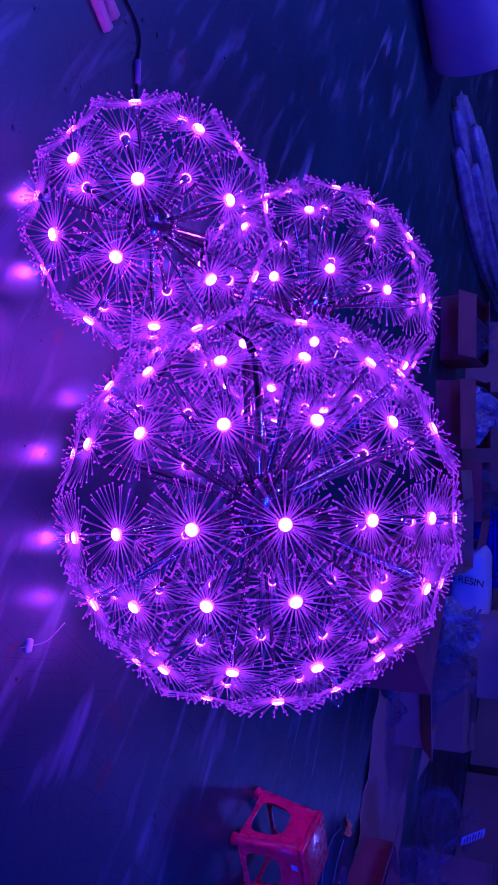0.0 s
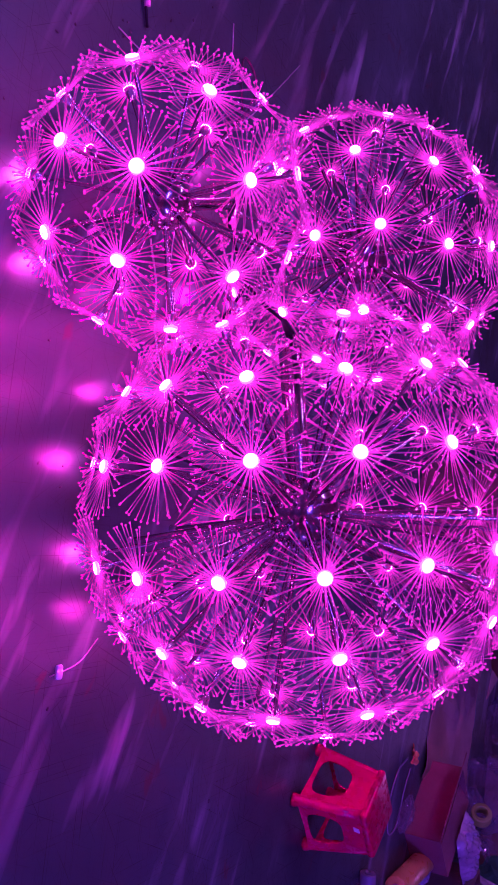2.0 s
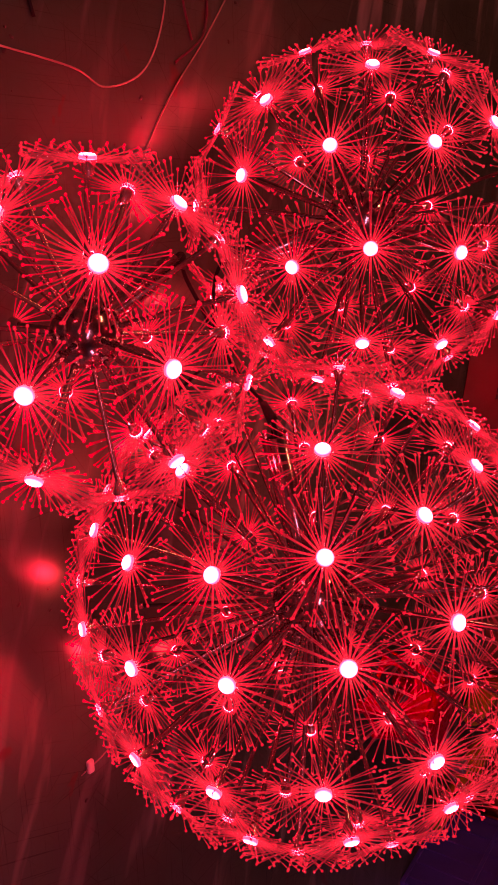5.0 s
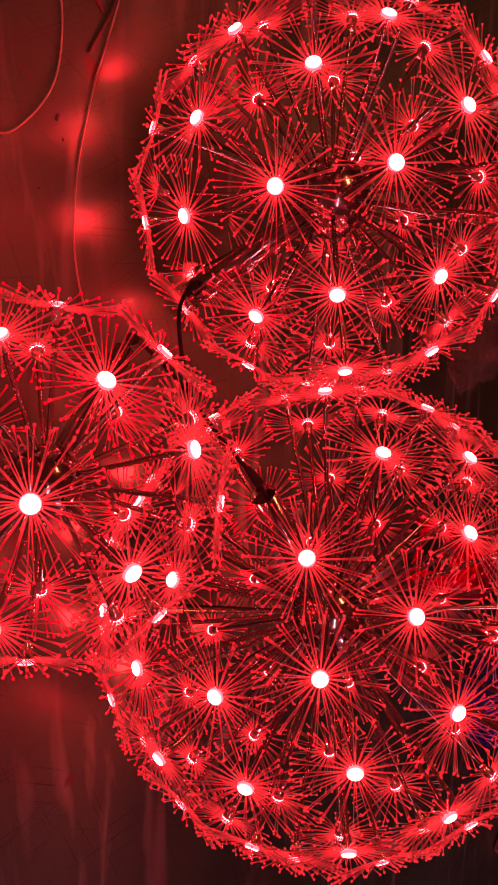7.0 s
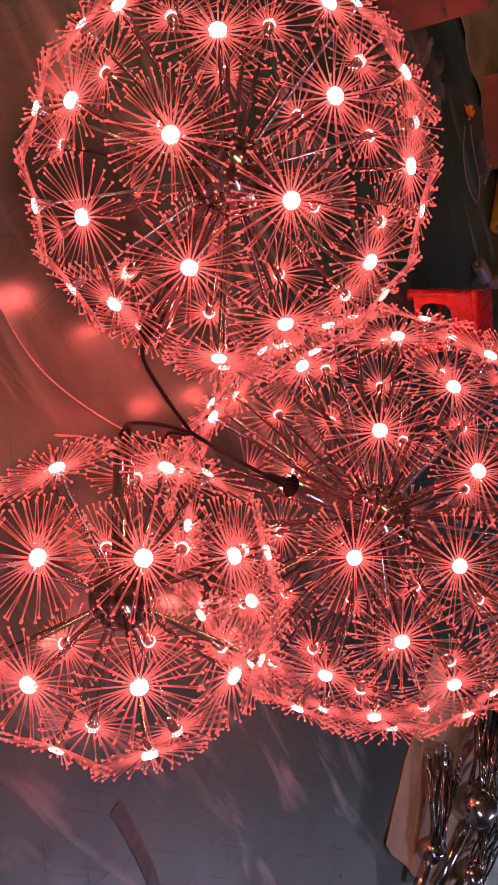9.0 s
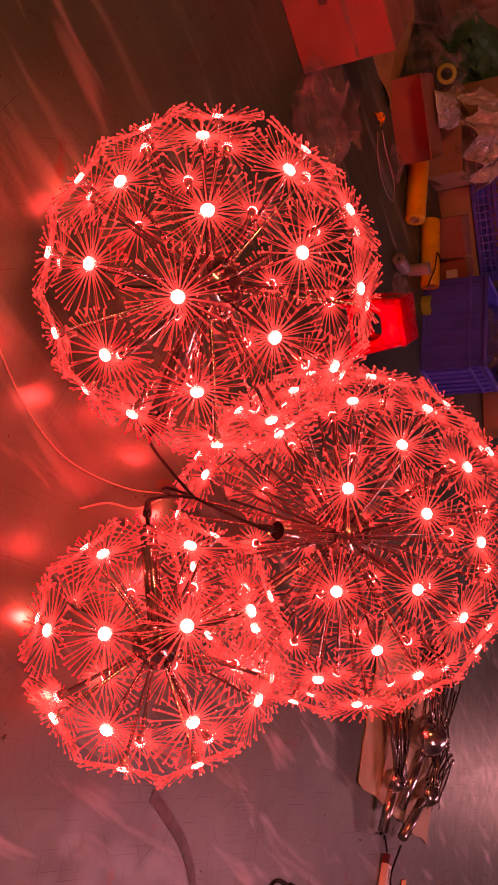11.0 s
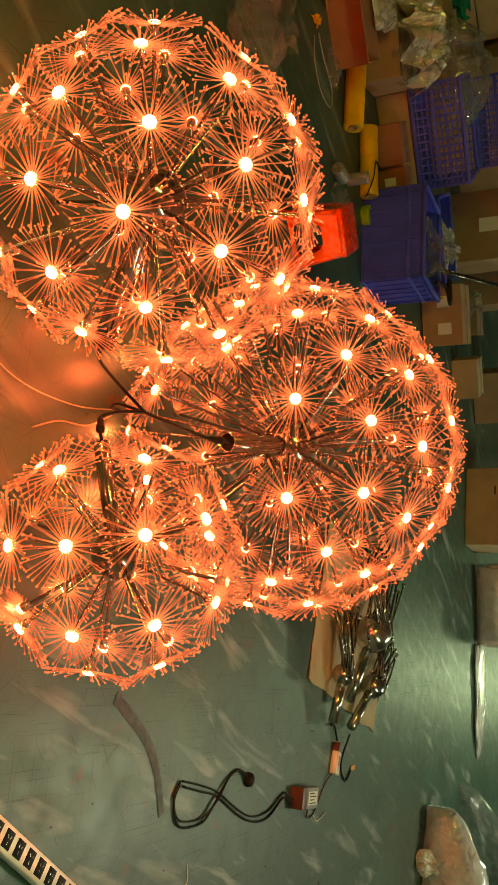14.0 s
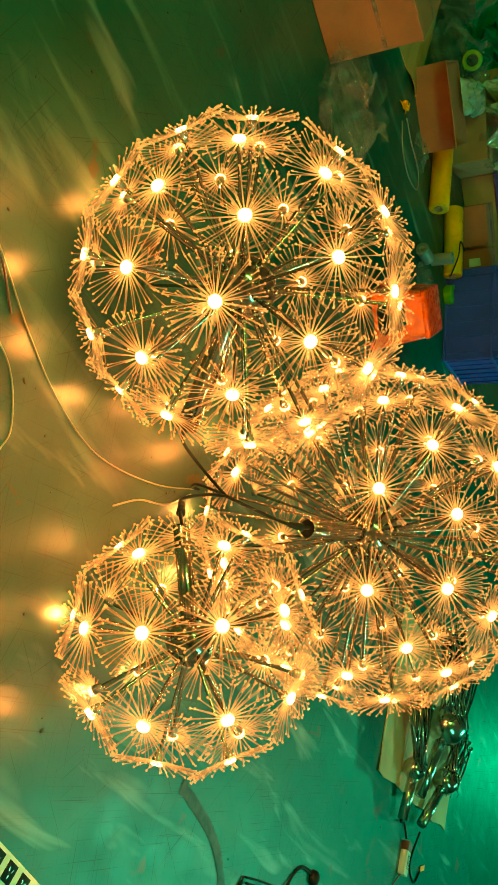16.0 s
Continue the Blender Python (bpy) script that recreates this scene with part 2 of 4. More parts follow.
PLANK = material("raw_wood", (0.42, 0.3, 0.2), 0.7, 0, 0.2, 8, 0.2)
CLEAR = film_material("clear_plastic_film", (0.24, 0.24, 0.24), 0.82, 0.06)
WHITEFILM = film_material("white_plastic_film", (0.66, 0.66, 0.65), 0.15, 0.2, 0.6)
MILKY = film_material("milky_plastic_film", (0.5, 0.5, 0.49), 0.34, 0.16, 0.7)
WARMTUBE = emitter("warm_tube", (1.0, 0.78, 0.3), 30.0)
TUBELIGHT = emitter("fluorescent_tube", (0.94, 0.93, 1.08), 30.0)


# ---- mesh helpers ----
def mesh_of(bm, name, mat, smooth=True):
    me = bpy.data.meshes.new(name)
    bm.normal_update()
    bm.to_mesh(me)
    bm.free()
    for mt in (mat if isinstance(mat, (list, tuple)) else (mat,)):
        me.materials.append(mt)
    if smooth:
        me.polygons.foreach_set("use_smooth", [True] * len(me.polygons))
    return me


def part(name, bm, mat, parent=None, label="", smooth=True, m=None):
    data = bm if isinstance(bm, bpy.types.Mesh) else mesh_of(bm, name, mat, smooth)
    ob = new(name, data)
    ob.parent = parent
    if m is not None:
        ob.matrix_basis = m
    if label:
        ob["label"] = label
    return ob


def empty(name, m, label, category, group="", kind=""):
    ob = new(name)
    ob.empty_display_size = 0.05
    ob.matrix_basis = m
    return tagged(ob, label, category, group, kind)


def box(bm, sx, sy, sz, m=Matrix(), bevel=0.0, seg=2):
    """A box on its base, centred in x and y."""
    g = bmesh.ops.create_cube(bm, size=1.0, matrix=m @ Matrix.Translation((0, 0, sz / 2)) @ Matrix.Diagonal((sx, sy, sz, 1)))
    if bevel:
        vs = set(g["verts"])
        es = [e for e in bm.edges if e.verts[0] in vs and e.verts[1] in vs]
        bmesh.ops.bevel(bm, geom=es, offset=bevel, segments=seg, affect="EDGES", profile=0.5)
    return bm


def lathe(bm, profile, n=24, m=Matrix(), close=False):
    """Turns (radius, height) pairs round z."""
    rings = []
    for r, h in profile:
        rings.append([bm.verts.new(m @ Vector((r * math.cos(2 * math.pi * i / n), r * math.sin(2 * math.pi * i / n), h))) for i in range(n)])
    for a, b in zip(rings, rings[1:]):
        for i in range(n):
            bm.faces.new((a[i], a[(i + 1) % n], b[(i + 1) % n], b[i]))
    if close:
        bm.faces.new(rings[0][::-1])
        bm.faces.new(rings[-1])
    return bm


def tube(bm, pts, r, n=6, ends=True):
    """A tube along points; r is one radius or one for each point."""
    pts = [Vector(p) for p in pts]
    rs = r if isinstance(r, (list, tuple)) else [r] * len(pts)
    rings, side = [], None
    for i, p in enumerate(pts):
        d = (pts[min(i + 1, len(pts) - 1)] - pts[max(i - 1, 0)]).normalized()
        if side is None:
            side = d.orthogonal().normalized()
        side = (side - d * side.dot(d)).normalized()
        up = d.cross(side)
        rings.append([bm.verts.new(p + rs[i] * (math.cos(a) * side + math.sin(a) * up)) for a in (2 * math.pi * k / n for k in range(n))])
    for a, b in zip(rings, rings[1:]):
        for i in range(n):
            bm.faces.new((a[i], a[(i + 1) % n], b[(i + 1) % n], b[i]))
    if ends:
        bm.faces.new(rings[0][::-1])
        bm.faces.new(rings[-1])
    return bm


def smooth_path(pts, steps=8):
    """A Catmull-Rom curve through points."""
    p = [Vector(q) for q in pts]
    p = [p[0] * 2 - p[1]] + p + [p[-1] * 2 - p[-2]]
    out = []
    for i in range(1, len(p) - 2):
        for k in range(steps):
            t = k / steps
            out.append(0.5 * (2 * p[i] + (p[i + 1] - p[i - 1]) * t + (2 * p[i - 1] - 5 * p[i] + 4 * p[i + 1] - p[i + 2]) * t * t
                              + (3 * p[i] - p[i - 1] - 3 * p[i + 1] + p[i + 2]) * t ** 3))
    return out + [p[-2]]


def axes(axis):
    """A turn whose z is the axis; azimuth runs from the level direction square to it."""
    a = Vector(axis).normalized()
    e1 = Vector((0, 0, 1)).cross(a).normalized()
    e2 = a.cross(e1)
    return Matrix((e1, e2, a)).transposed()


def stand(x, y, turn=0.0, z=0.0):
    return pose(x, y, z, 0, 0, turn)


# ---- the hall ----
def slab(name, x0, x1, y0, y1, z0, z1, mat, label, category):
    bm = box(bmesh.new(), x1 - x0, y1 - y0, z1 - z0, Matrix.Translation(((x0 + x1) / 2, (y0 + y1) / 2, z0)))
    return tagged(part(name, bm, mat, smooth=False), label, category, kind="structure")


X0, X1, Y0, Y1, TOP = -27.0, 12.0, -13.0, 9.0, 4.6
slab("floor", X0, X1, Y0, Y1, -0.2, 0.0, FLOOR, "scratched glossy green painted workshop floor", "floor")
slab("ceiling", X0, X1, Y0, Y1, TOP, TOP + 0.2, CEIL, "plain pale workshop ceiling", "ceiling")
slab("wall_south", X0, X1, Y0 - 0.2, Y0, 0, TOP, WALL, "plain pale plastered wall behind the cartons", "wall")
slab("wall_north", X0, X1, Y1, Y1 + 0.2, 0, TOP, WALL, "plain pale plastered wall", "wall")
slab("wall_east", X1, X1 + 0.2, Y0, Y1, 0, TOP, WALL, "plain pale plastered wall", "wall")
slab("wall_west", X0 - 0.2, X0, Y0, Y1, 0, TOP, WALL, "plain pale plastered wall", "wall")


def ceiling_light(x, y, turn, power, color=(0.94, 0.93, 1.08)):
    e = empty("ceiling_light", stand(x, y, turn, TOP - 0.14), "long white fluorescent ceiling light, unseen", "lamp", "ceiling lights")
    part("housing", box(bmesh.new(), 2.4, 0.3, 0.05, Matrix.Translation((0, 0, 0.09)), 0.01), WHITE, e)
    for dy in (-0.08, 0.08):
        part("tube", tube(bmesh.new(), [(-1.15, dy, 0.06), (1.15, dy, 0.06)], 0.018, 8), TUBELIGHT if color[2] > 0.9 else WARMTUBE, e)
    lamp = area_lamp("ceiling_lamp", pose(x, y, TOP - 0.16, 0, 0, turn), 2.3, 0.25, power, color)
    return lamp


ceiling_light(-6.3, -0.9, 60, 125, (1.0, 0.82, 1.25))
ceiling_light(-19.5, -9.7, 60, 340)
# added warm fill, placed off to the east to brighten the cartons
ceiling_light(4.8, 0.8, 0, 105, (1.0, 0.78, 0.3))
# added cool fill behind the camera, lifts clutter and near floor
ceiling_light(-1.0, 3.8, 0, 40, (1.0, 0.85, 1.2))
ceiling_light(3.2, -10.4, 100, 26, (1.0, 0.78, 0.3))


# ---- dandelion lamps ----
def filament_mesh(r, seed):
    """A dish of clear threads with a bead at each tip, opening along +z."""
    rnd = random.Random(seed)
    bm = bmesh.new()
    for layer, (count, lift, reach) in enumerate(((24, 0.06, 1.0), (20, 0.16, 0.985))):
        for i in range(count):
            a = 2 * math.pi * (i + 0.5 * layer) / count + rnd.uniform(-0.02, 0.02)
            length = r * reach * rnd.uniform(0.985, 1.012)
            up = lift + rnd.uniform(-0.012, 0.012)
            pts = []
            for s in (0.0, 0.5, 1.0):
                rad = 0.013 + (length - 0.013) * s
                pts.append((rad * math.cos(a), rad * math.sin(a), -0.004 + length * up * s ** 1.4))
            tube(bm, pts, (0.00135, 0.0010, 0.0009), 5, False)
            bmesh.ops.create_icosphere(bm, subdivisions=1, radius=0.0028, matrix=Matrix.Translation(pts[-1]))
    # a few short threads stand up beside the diode
    for i in range(3):
        a = rnd.uniform(0, 2 * math.pi)
        p0, p1 = Vector((0.0125 * math.cos(a), 0.0125 * math.sin(a), 0.0)), Vector((0.030 * math.cos(a), 0.030 * math.sin(a), rnd.uniform(0.012, 0.028)))
        tube(bm, [p0, p1], 0.0009, 5, False)
        bmesh.ops.create_icosphere(bm, subdivisions=1, radius=0.0024, matrix=Matrix.Translation(p1))
    return mesh_of(bm, "filaments", FILAMENT)


def dandelion_lamp(center, radius, axis, rings, reach, hub_r, pole_len, size_word, pr):
    turn = axes(axis)
    e = empty("dandelion_lamp", Matrix.Translation(center),
              f"{size_word} glowing red dandelion globe lamp lying on the green floor", "lamp", "dandelion lamps")
    rot = turn.to_4x4()
    # hub: chrome ball with a socket at each stem
    bm = bmesh.new()
    bmesh.ops.create_uvsphere(bm, u_segments=40, v_segments=24, radius=hub_r)
    dirs = []
    for lat, count, phase in rings:
        for i in range(count):
            az = radians(phase + 360.0 * i / count)
            la = radians(lat)
            dirs.append(turn @ Vector((math.sin(la) * math.cos(az), math.sin(la) * math.sin(az), math.cos(la))))
    hub = part("hub", bm, DARKCHROME, e, "chrome hub ball with screwed sockets")
    nut = mesh_of(lathe(bmesh.new(), ((0.0068, hub_r - 0.004), (0.0068, hub_r + 0.003), (0.0052, hub_r + 0.004)), 10), "socket", CHROME)
    for d in dirs:
        part("socket", nut, None, hub, m=d.to_track_quat("Z", "Y").to_matrix().to_4x4())
    # pole: open steel tube through which the cable leaves
    bm = bmesh.new()
    lathe(bm, ((pr, hub_r * 0.7), (pr, pole_len), (pr - 0.002, pole_len), (pr - 0.002, hub_r * 0.8)), 28, rot)
    part("pole", bm, DARKCHROME, e, "polished steel mounting tube with open end")
    bm = bmesh.new()
    lathe(bm, ((pr - 0.0022, pole_len - 0.012), (0.0001, pole_len - 0.012)), 20, rot)
    part("plug", bm, BLACK, e, "black rubber grommet in the tube")
    threads = [filament_mesh(reach, s) for s in range(3)]
    stem_len = radius - hub_r
    stem = mesh_of(tube(bmesh.new(), [(0, 0, hub_r), (0, 0, radius - 0.012)], 0.0046, 8, False), "stem", DARKCHROME)
    led = mesh_of(lathe(bmesh.new(), ((0.0125, -0.0025), (0.0142, -0.0015), (0.0142, 0.002), (0.012, 0.0045), (0.0001, 0.0055)), 20), "diode", LED)
    cup = mesh_of(lathe(bmesh.new(), ((0.0048, -0.032), (0.0085, -0.026), (0.0125, -0.008), (0.0125, -0.004)), 16), "holder", CHROME)
    rnd = random.Random(int(radius * 1000))
    for k, d in enumerate(dirs):
        q = d.to_track_quat("Z", "Y").to_matrix().to_4x4() @ pose(0, 0, 0, 0, 0, rnd.uniform(0, 360))
        tilt = pose(0, 0, 0, rnd.uniform(-4, 4), rnd.uniform(-4, 4), 0)
        part("stem", stem, None, e, m=q)
        f = part("flower", threads[k % 3], None, e, m=q @ Matrix.Translation((0, 0, radius)) @ tilt)
        part("diode", led, None, f)
        part("holder", cup, None, f)
    return e


dandelion_lamp((0.0, 0.0, 0.450), 0.486, (0.751, 0.653, -0.093),
               ((30.4, 6, 53.6), (51.5, 13, 13.6), (71.7, 15, 39.8), (96.8, 16, 7.1), (116, 15, 8.0), (138.3, 11, 10.0), (160, 5, 30)),
               0.107, 0.085, 0.377, "large", 0.0265)
dandelion_lamp((0.8655, 0.0, 0.357), 0.3853, (-0.61, 0.687, -0.395),
               ((28.6, 5, 91), (52.3, 9, 54.7), (79.0, 11, 54.6), (105.9, 11, 88.7), (132.9, 9, 131.9), (157, 4, 20)),
               0.105, 0.083, 0.370, "medium", 0.0265)
dandelion_lamp((0.3249, 0.6453, 0.2628), 0.2789, (0.773, -0.633, -0.042),
               ((34.7, 5, -4.0), (72.7, 10, -24.0), (113.9, 9, 7.5), (155.0, 4, -23.3)),
               0.100, 0.060, 0.272, "small", 0.0195)


def cable(name, pts, r, mat, label, category="cable", n=7, group=""):
    bm = tube(bmesh.new(), smooth_path(pts), r, n)
    return tagged(part(name, bm, mat), label, category, group)


JOINT = Vector((0.449, 0.293, 0.262))
cable("lamp_cable", [(0.27, 0.232, 0.418), (0.304, 0.263, 0.417), (0.33, 0.28, 0.40), (0.38, 0.285, 0.335), JOINT], 0.0046, BLACK, "black rubber cable from the large lamp's tube")
cable("lamp_cable", [(0.655, 0.24, 0.226), (0.663, 0.268, 0.226), (0.611, 0.267, 0.196), (0.52, 0.27, 0.215), JOINT], 0.0044, BLACK, "black rubber cable from the medium lamp's tube")
cable("lamp_cable", [(0.53, 0.477, 0.254), (0.562, 0.45, 0.25), (0.545, 0.40, 0.225), (0.50, 0.34, 0.24), JOINT], 0.0044, BLACK, "black rubber cable from the small lamp's tube")
cable("lamp_cable", [JOINT, (0.41, 0.24, 0.20), (0.36, 0.16, 0.08), (0.30, 0.11, 0.012), (0.26, 0.08, 0.006)], 0.0045, BLACK, "black rubber cable drooping from the joint to the floor")
for a, b in (((0.304, 0.263, 0.417), (0.335, 0.281, 0.396)), ((0.665, 0.262, 0.228), (0.64, 0.27, 0.212)), ((0.555, 0.457, 0.252), (0.553, 0.42, 0.236))):
    tagged(part("cable_plug", tube(bmesh.new(), [Vector(a), Vector(a).lerp(Vector(b), 0.3), Vector(b)], [0.011, 0.0105, 0.007], 12), BLACK), "black rubber waterproof connector on a cable", "connector", "cable plugs")
cable("floor_wire", [(1.6, 0.2, 0.004), (1.23, 0.28, 0.004), (1.01, 0.345, 0.004), (0.82, 0.375, 0.004), (0.64, 0.35, 0.004), (0.43, 0.23, 0.004), (0.26, 0.08, 0.004)], 0.002, WIRE, "thin pale lead lying across the floor")
cable("floor_wire", [(0.80, 0.80, 0.004), (0.88, 0.62, 0.004), (0.90, 0.53, 0.004), (1.01, 0.44, 0.004), (1.17, 0.44, 0.004), (1.3, 0.52, 0.004)], 0.002, WIRE, "thin pale lead looped on the floor")
cable("floor_wire", [(0.52, 0.40, 0.004), (0.45, 0.31, 0.004), (0.35, 0.23, 0.004), (0.28, 0.12, 0.004)], 0.0026, WIRE, "thin pale lead beside the small lamp")


# ---- cartons ----
def carton(x, y, turn, sx, sy, sz, mat=None, z=0.0, open_top=False, flaps=(), label="plain brown corrugated cardboard carton", group="cartons", tape=True):
    """A carton with board thickness; open ones have flaps of the given lean on their four sides."""
    mat = mat or CARTON
    e = empty("carton", stand(x, y, turn, z), label, "box", group)
    t = 0.006
    bm = bmesh.new()
    if open_top:
        box(bm, sx - 2 * t, sy - 2 * t, t)
        for s in (-1, 1):
            part("panel", box(bmesh.new(), t, sy, sz, Matrix.Translation((s * (sx - t) / 2, 0, 0))), mat, e, smooth=False)
            part("panel", box(bmesh.new(), sx - 2 * t, t, sz, Matrix.Translation((0, s * (sy - t) / 2, 0))), mat, e, smooth=False)
    else:
        box(bm, sx, sy, sz, Matrix(), 0.004, 1)
        bmesh.ops.subdivide_edges(bm, edges=bm.edges[:], cuts=2, use_grid_fill=True)
        for v in bm.verts:
            v.co += 0.006 * noise.noise_vector(v.co * 3 + Vector((x, y, z)) * 7)
        lowest = min(v.co.z for v in bm.verts)
        for v in bm.verts:
            v.co.z = max(0.0, v.co.z - lowest) if v.co.z < 0.02 else v.co.z
    part("bottom" if open_top else "body", bm, mat, e, smooth=False)
    for side, lean in flaps:
        ln = (sx, sy, sx, sy)[side]
        w = min(sx, sy) * 0.5
        base = ((0, sy / 2, 0), (-sx / 2, 0, 90), (0, -sy / 2, 180), (sx / 2, 0, 270))[side]
        m = pose(base[0], base[1], sz, 0, 0, base[2]) @ pose(0, 0, 0, lean, 0, 0)
        part("flap", box(bmesh.new(), ln - 0.01, 0.005, w, m), mat, e, smooth=False)
    if tape and not open_top:
        part("tape", box(bmesh.new(), sx * 0.998, 0.05, 0.0015, Matrix.Translation((0, 0, sz + 0.004))), CLEAR, e, "clear packing tape along the lid")
    return e


def sticker(parent, m, w, h, lines):
    """A paper label with dark bars for its print."""
    s = part("sticker", box(bmesh.new(), w, h, 0.001, m), PAPER, parent, "white paper sticker", smooth=False)
    for i in range(lines):
        wl = w * (0.75 if i % 2 else 0.55)
        part("print", box(bmesh.new(), wl, h * 0.35 / lines, 0.0006, m @ Matrix.Translation(((wl - w * 0.8) / 2, h * (0.36 - 0.72 * i / max(1, lines - 1)), 0.001))), INK, s, smooth=False)
    return s


# ---- crumpled plastic ----
def plastic_bag(x, y, sx, sy, sz, seed, mat=None, z=0.0, turn=0.0, label="crumpled clear plastic bag on the floor"):
    """A slumped pouch of thin film: sharp facets and folds that run up to a gathered, open mouth."""
    rnd = random.Random(seed)
    bm = bmesh.new()
    off = Vector((seed * 3.1, seed * 1.7, seed * 0.9))
    n, rows_ = 72, 30
    folds, ph, lean = rnd.choice((5, 6, 7)), rnd.uniform(0, 6), rnd.uniform(0, 6.28)
    grid = []
    for j in range(rows_ + 1):
        v = j / rows_
        r = 0.78 + 0.24 * math.sin(min(1, v * 1.5) * 2.2) if v < 0.5 else 0.98 - 0.70 * ((v - 0.5) / 0.38) if v < 0.88 else 0.28 + 2.2 * (v - 0.88)
        ring = []
        for i in range(n):
            a = 2 * math.pi * (i + (0.5 if j % 2 else 0)) / n
            c = Vector((math.cos(a), math.sin(a), v * 1.6))
            q = c + 0.6 * noise.noise_vector(c * 1.4 + off)
            k = r * (1 + 0.34 * noise.noise(c * 1.2 + off) + (0.06 + 0.24 * v) * math.sin(folds * a + ph + 4 * v + 2 * noise.noise(c + off)))
            k += 0.34 * (0.25 - abs(noise.noise(q * 2.2 + off))) + 0.22 * (0.25 - abs(noise.noise(q * 4.5 + off))) + rnd.uniform(-0.02, 0.02)
            dx, dy = 0.4 * v * math.cos(lean), 0.4 * v * math.sin(lean)
            hh = v ** 0.9 * (1 + 0.30 * noise.noise(c * 1.3 - off)) + 0.18 * (0.2 - abs(noise.noise(q * 3 - off))) + rnd.uniform(-0.012, 0.012)
            ring.append(bm.verts.new(((k * c.x + dx) * sx / 2, (k * c.y + dy) * sy / 2, max(0.002, hh * sz * 1.1) if j else 0.002)))
        grid.append(ring)
    bm.faces.new(grid[0][::-1])
    for j, (p, q) in enumerate(zip(grid, grid[1:])):
        for i in range(n):
            k = (i + 1) % n
            if j % 2:
                bm.faces.new((p[i], p[k], q[k]))
                bm.faces.new((p[i], q[k], q[i]))
            else:
                bm.faces.new((p[i], p[k], q[i]))
                bm.faces.new((p[k], q[k], q[i]))
    ob = part("plastic_bag", bm, mat or CLEAR, smooth=False)
    ob.matrix_basis = stand(x, y, turn, z)
    return tagged(ob, label, "bag", "plastic bags")


def draped_film(x, y, z, turn, sx, sy, h, droop, seed, label, mat=None):
    """A torn sheet of film thrown over things: a ragged outline, sharp ridges, edges hanging down."""
    rnd = random.Random(seed)
    bm = bmesh.new()
    off = Vector((seed * 1.9, seed * 0.8, seed * 2.7))
    n, rows_ = 84, 26
    centre = bm.verts.new((0, 0, h))
    last = None
    for j in range(1, rows_ + 1):
        v = j / rows_
        ring = []
        for i in range(n):
            a = 2 * math.pi * i / n
            c = Vector((math.cos(a), math.sin(a), 0))
            out = v * (1 + 0.35 * noise.noise(c * 1.5 + off) + 0.12 * noise.noise(c * 5 + off))
            p = c * out
            q = p * 1.3 + 0.5 * noise.noise_vector(p * 1.6 + off)
            zz = h * (1 - 0.5 * v * v) - droop * max(0, v - 0.55) ** 1.3 * 2.2
            zz += 0.22 * h * (0.3 - abs(noise.noise(q * 2.2 + off))) * 3 + 0.10 * h * (0.3 - abs(noise.noise(q * 5 + off))) * 3 + rnd.uniform(-0.006, 0.006)
            zz += v * 0.05 * math.sin(9 * a + 3 * noise.noise(c + off))
            ring.append(bm.verts.new((p.x * sx / 2, p.y * sy / 2, zz)))
        for i in range(n):
            k = (i + 1) % n
            if last is None:
                bm.faces.new((centre, ring[i], ring[k]))
            else:
                bm.faces.new((last[i], ring[i], ring[k]))
                bm.faces.new((last[i], ring[k], last[k]))
        last = ring
    ob = part("plastic_sheet", bm, mat or CLEAR, smooth=False)
    ob.matrix_basis = stand(x, y, turn, z)
    ob.modifiers.new("thick", "SOLIDIFY").thickness = 0.0015
    return tagged(ob, label, "plastic sheet", "plastic sheets")


def wrapped_bundle(a, b, wide, high, seed, mat, label, point=0.25):
    """A long slack bundle of film lying on the floor, pinched at its near end."""
    rnd = random.Random(seed)
    a, b = Vector((*a, 0)), Vector((*b, 0))
    d = (b - a).normalized()
    side = Vector((-d.y, d.x, 0))
    bm = bmesh.new()
    rings, n, steps = [], 26, 18
    for k in range(steps + 1):
        v = k / steps
        grow = point + (1 - point) * min(1, v * 3) ** 0.7
        p = a.lerp(b, v) + side * 0.06 * noise.noise(Vector((v * 3, seed, 0)))
        ring = []
        for i in range(n):
            w = 2 * math.pi * i / n
            c = Vector((math.cos(w), math.sin(w), v * 2.5 + seed))
            f = 1 + 0.30 * noise.noise(c * 1.5) + 0.35 * (0.25 - abs(noise.noise(c * 3.1))) + rnd.uniform(-0.03, 0.03)
            ring.append(bm.verts.new(p + side * wide / 2 * grow * f * math.cos(w) + Vector((0, 0, max(0.003, high / 2 * grow * (1 + f * math.sin(w)))))))
        rings.append(ring)
    for p, q in zip(rings, rings[1:]):
        for i in range(n):
            bm.faces.new((p[i], p[(i + 1) % n], q[(i + 1) % n], q[i]))
    bm.faces.new(rings[0][::-1])
    bm.faces.new(rings[-1])
    return tagged(part("wrapped_bundle", bm, mat, smooth=mat is WHITEFILM), label, "plastic bundle", "plastic bundles")


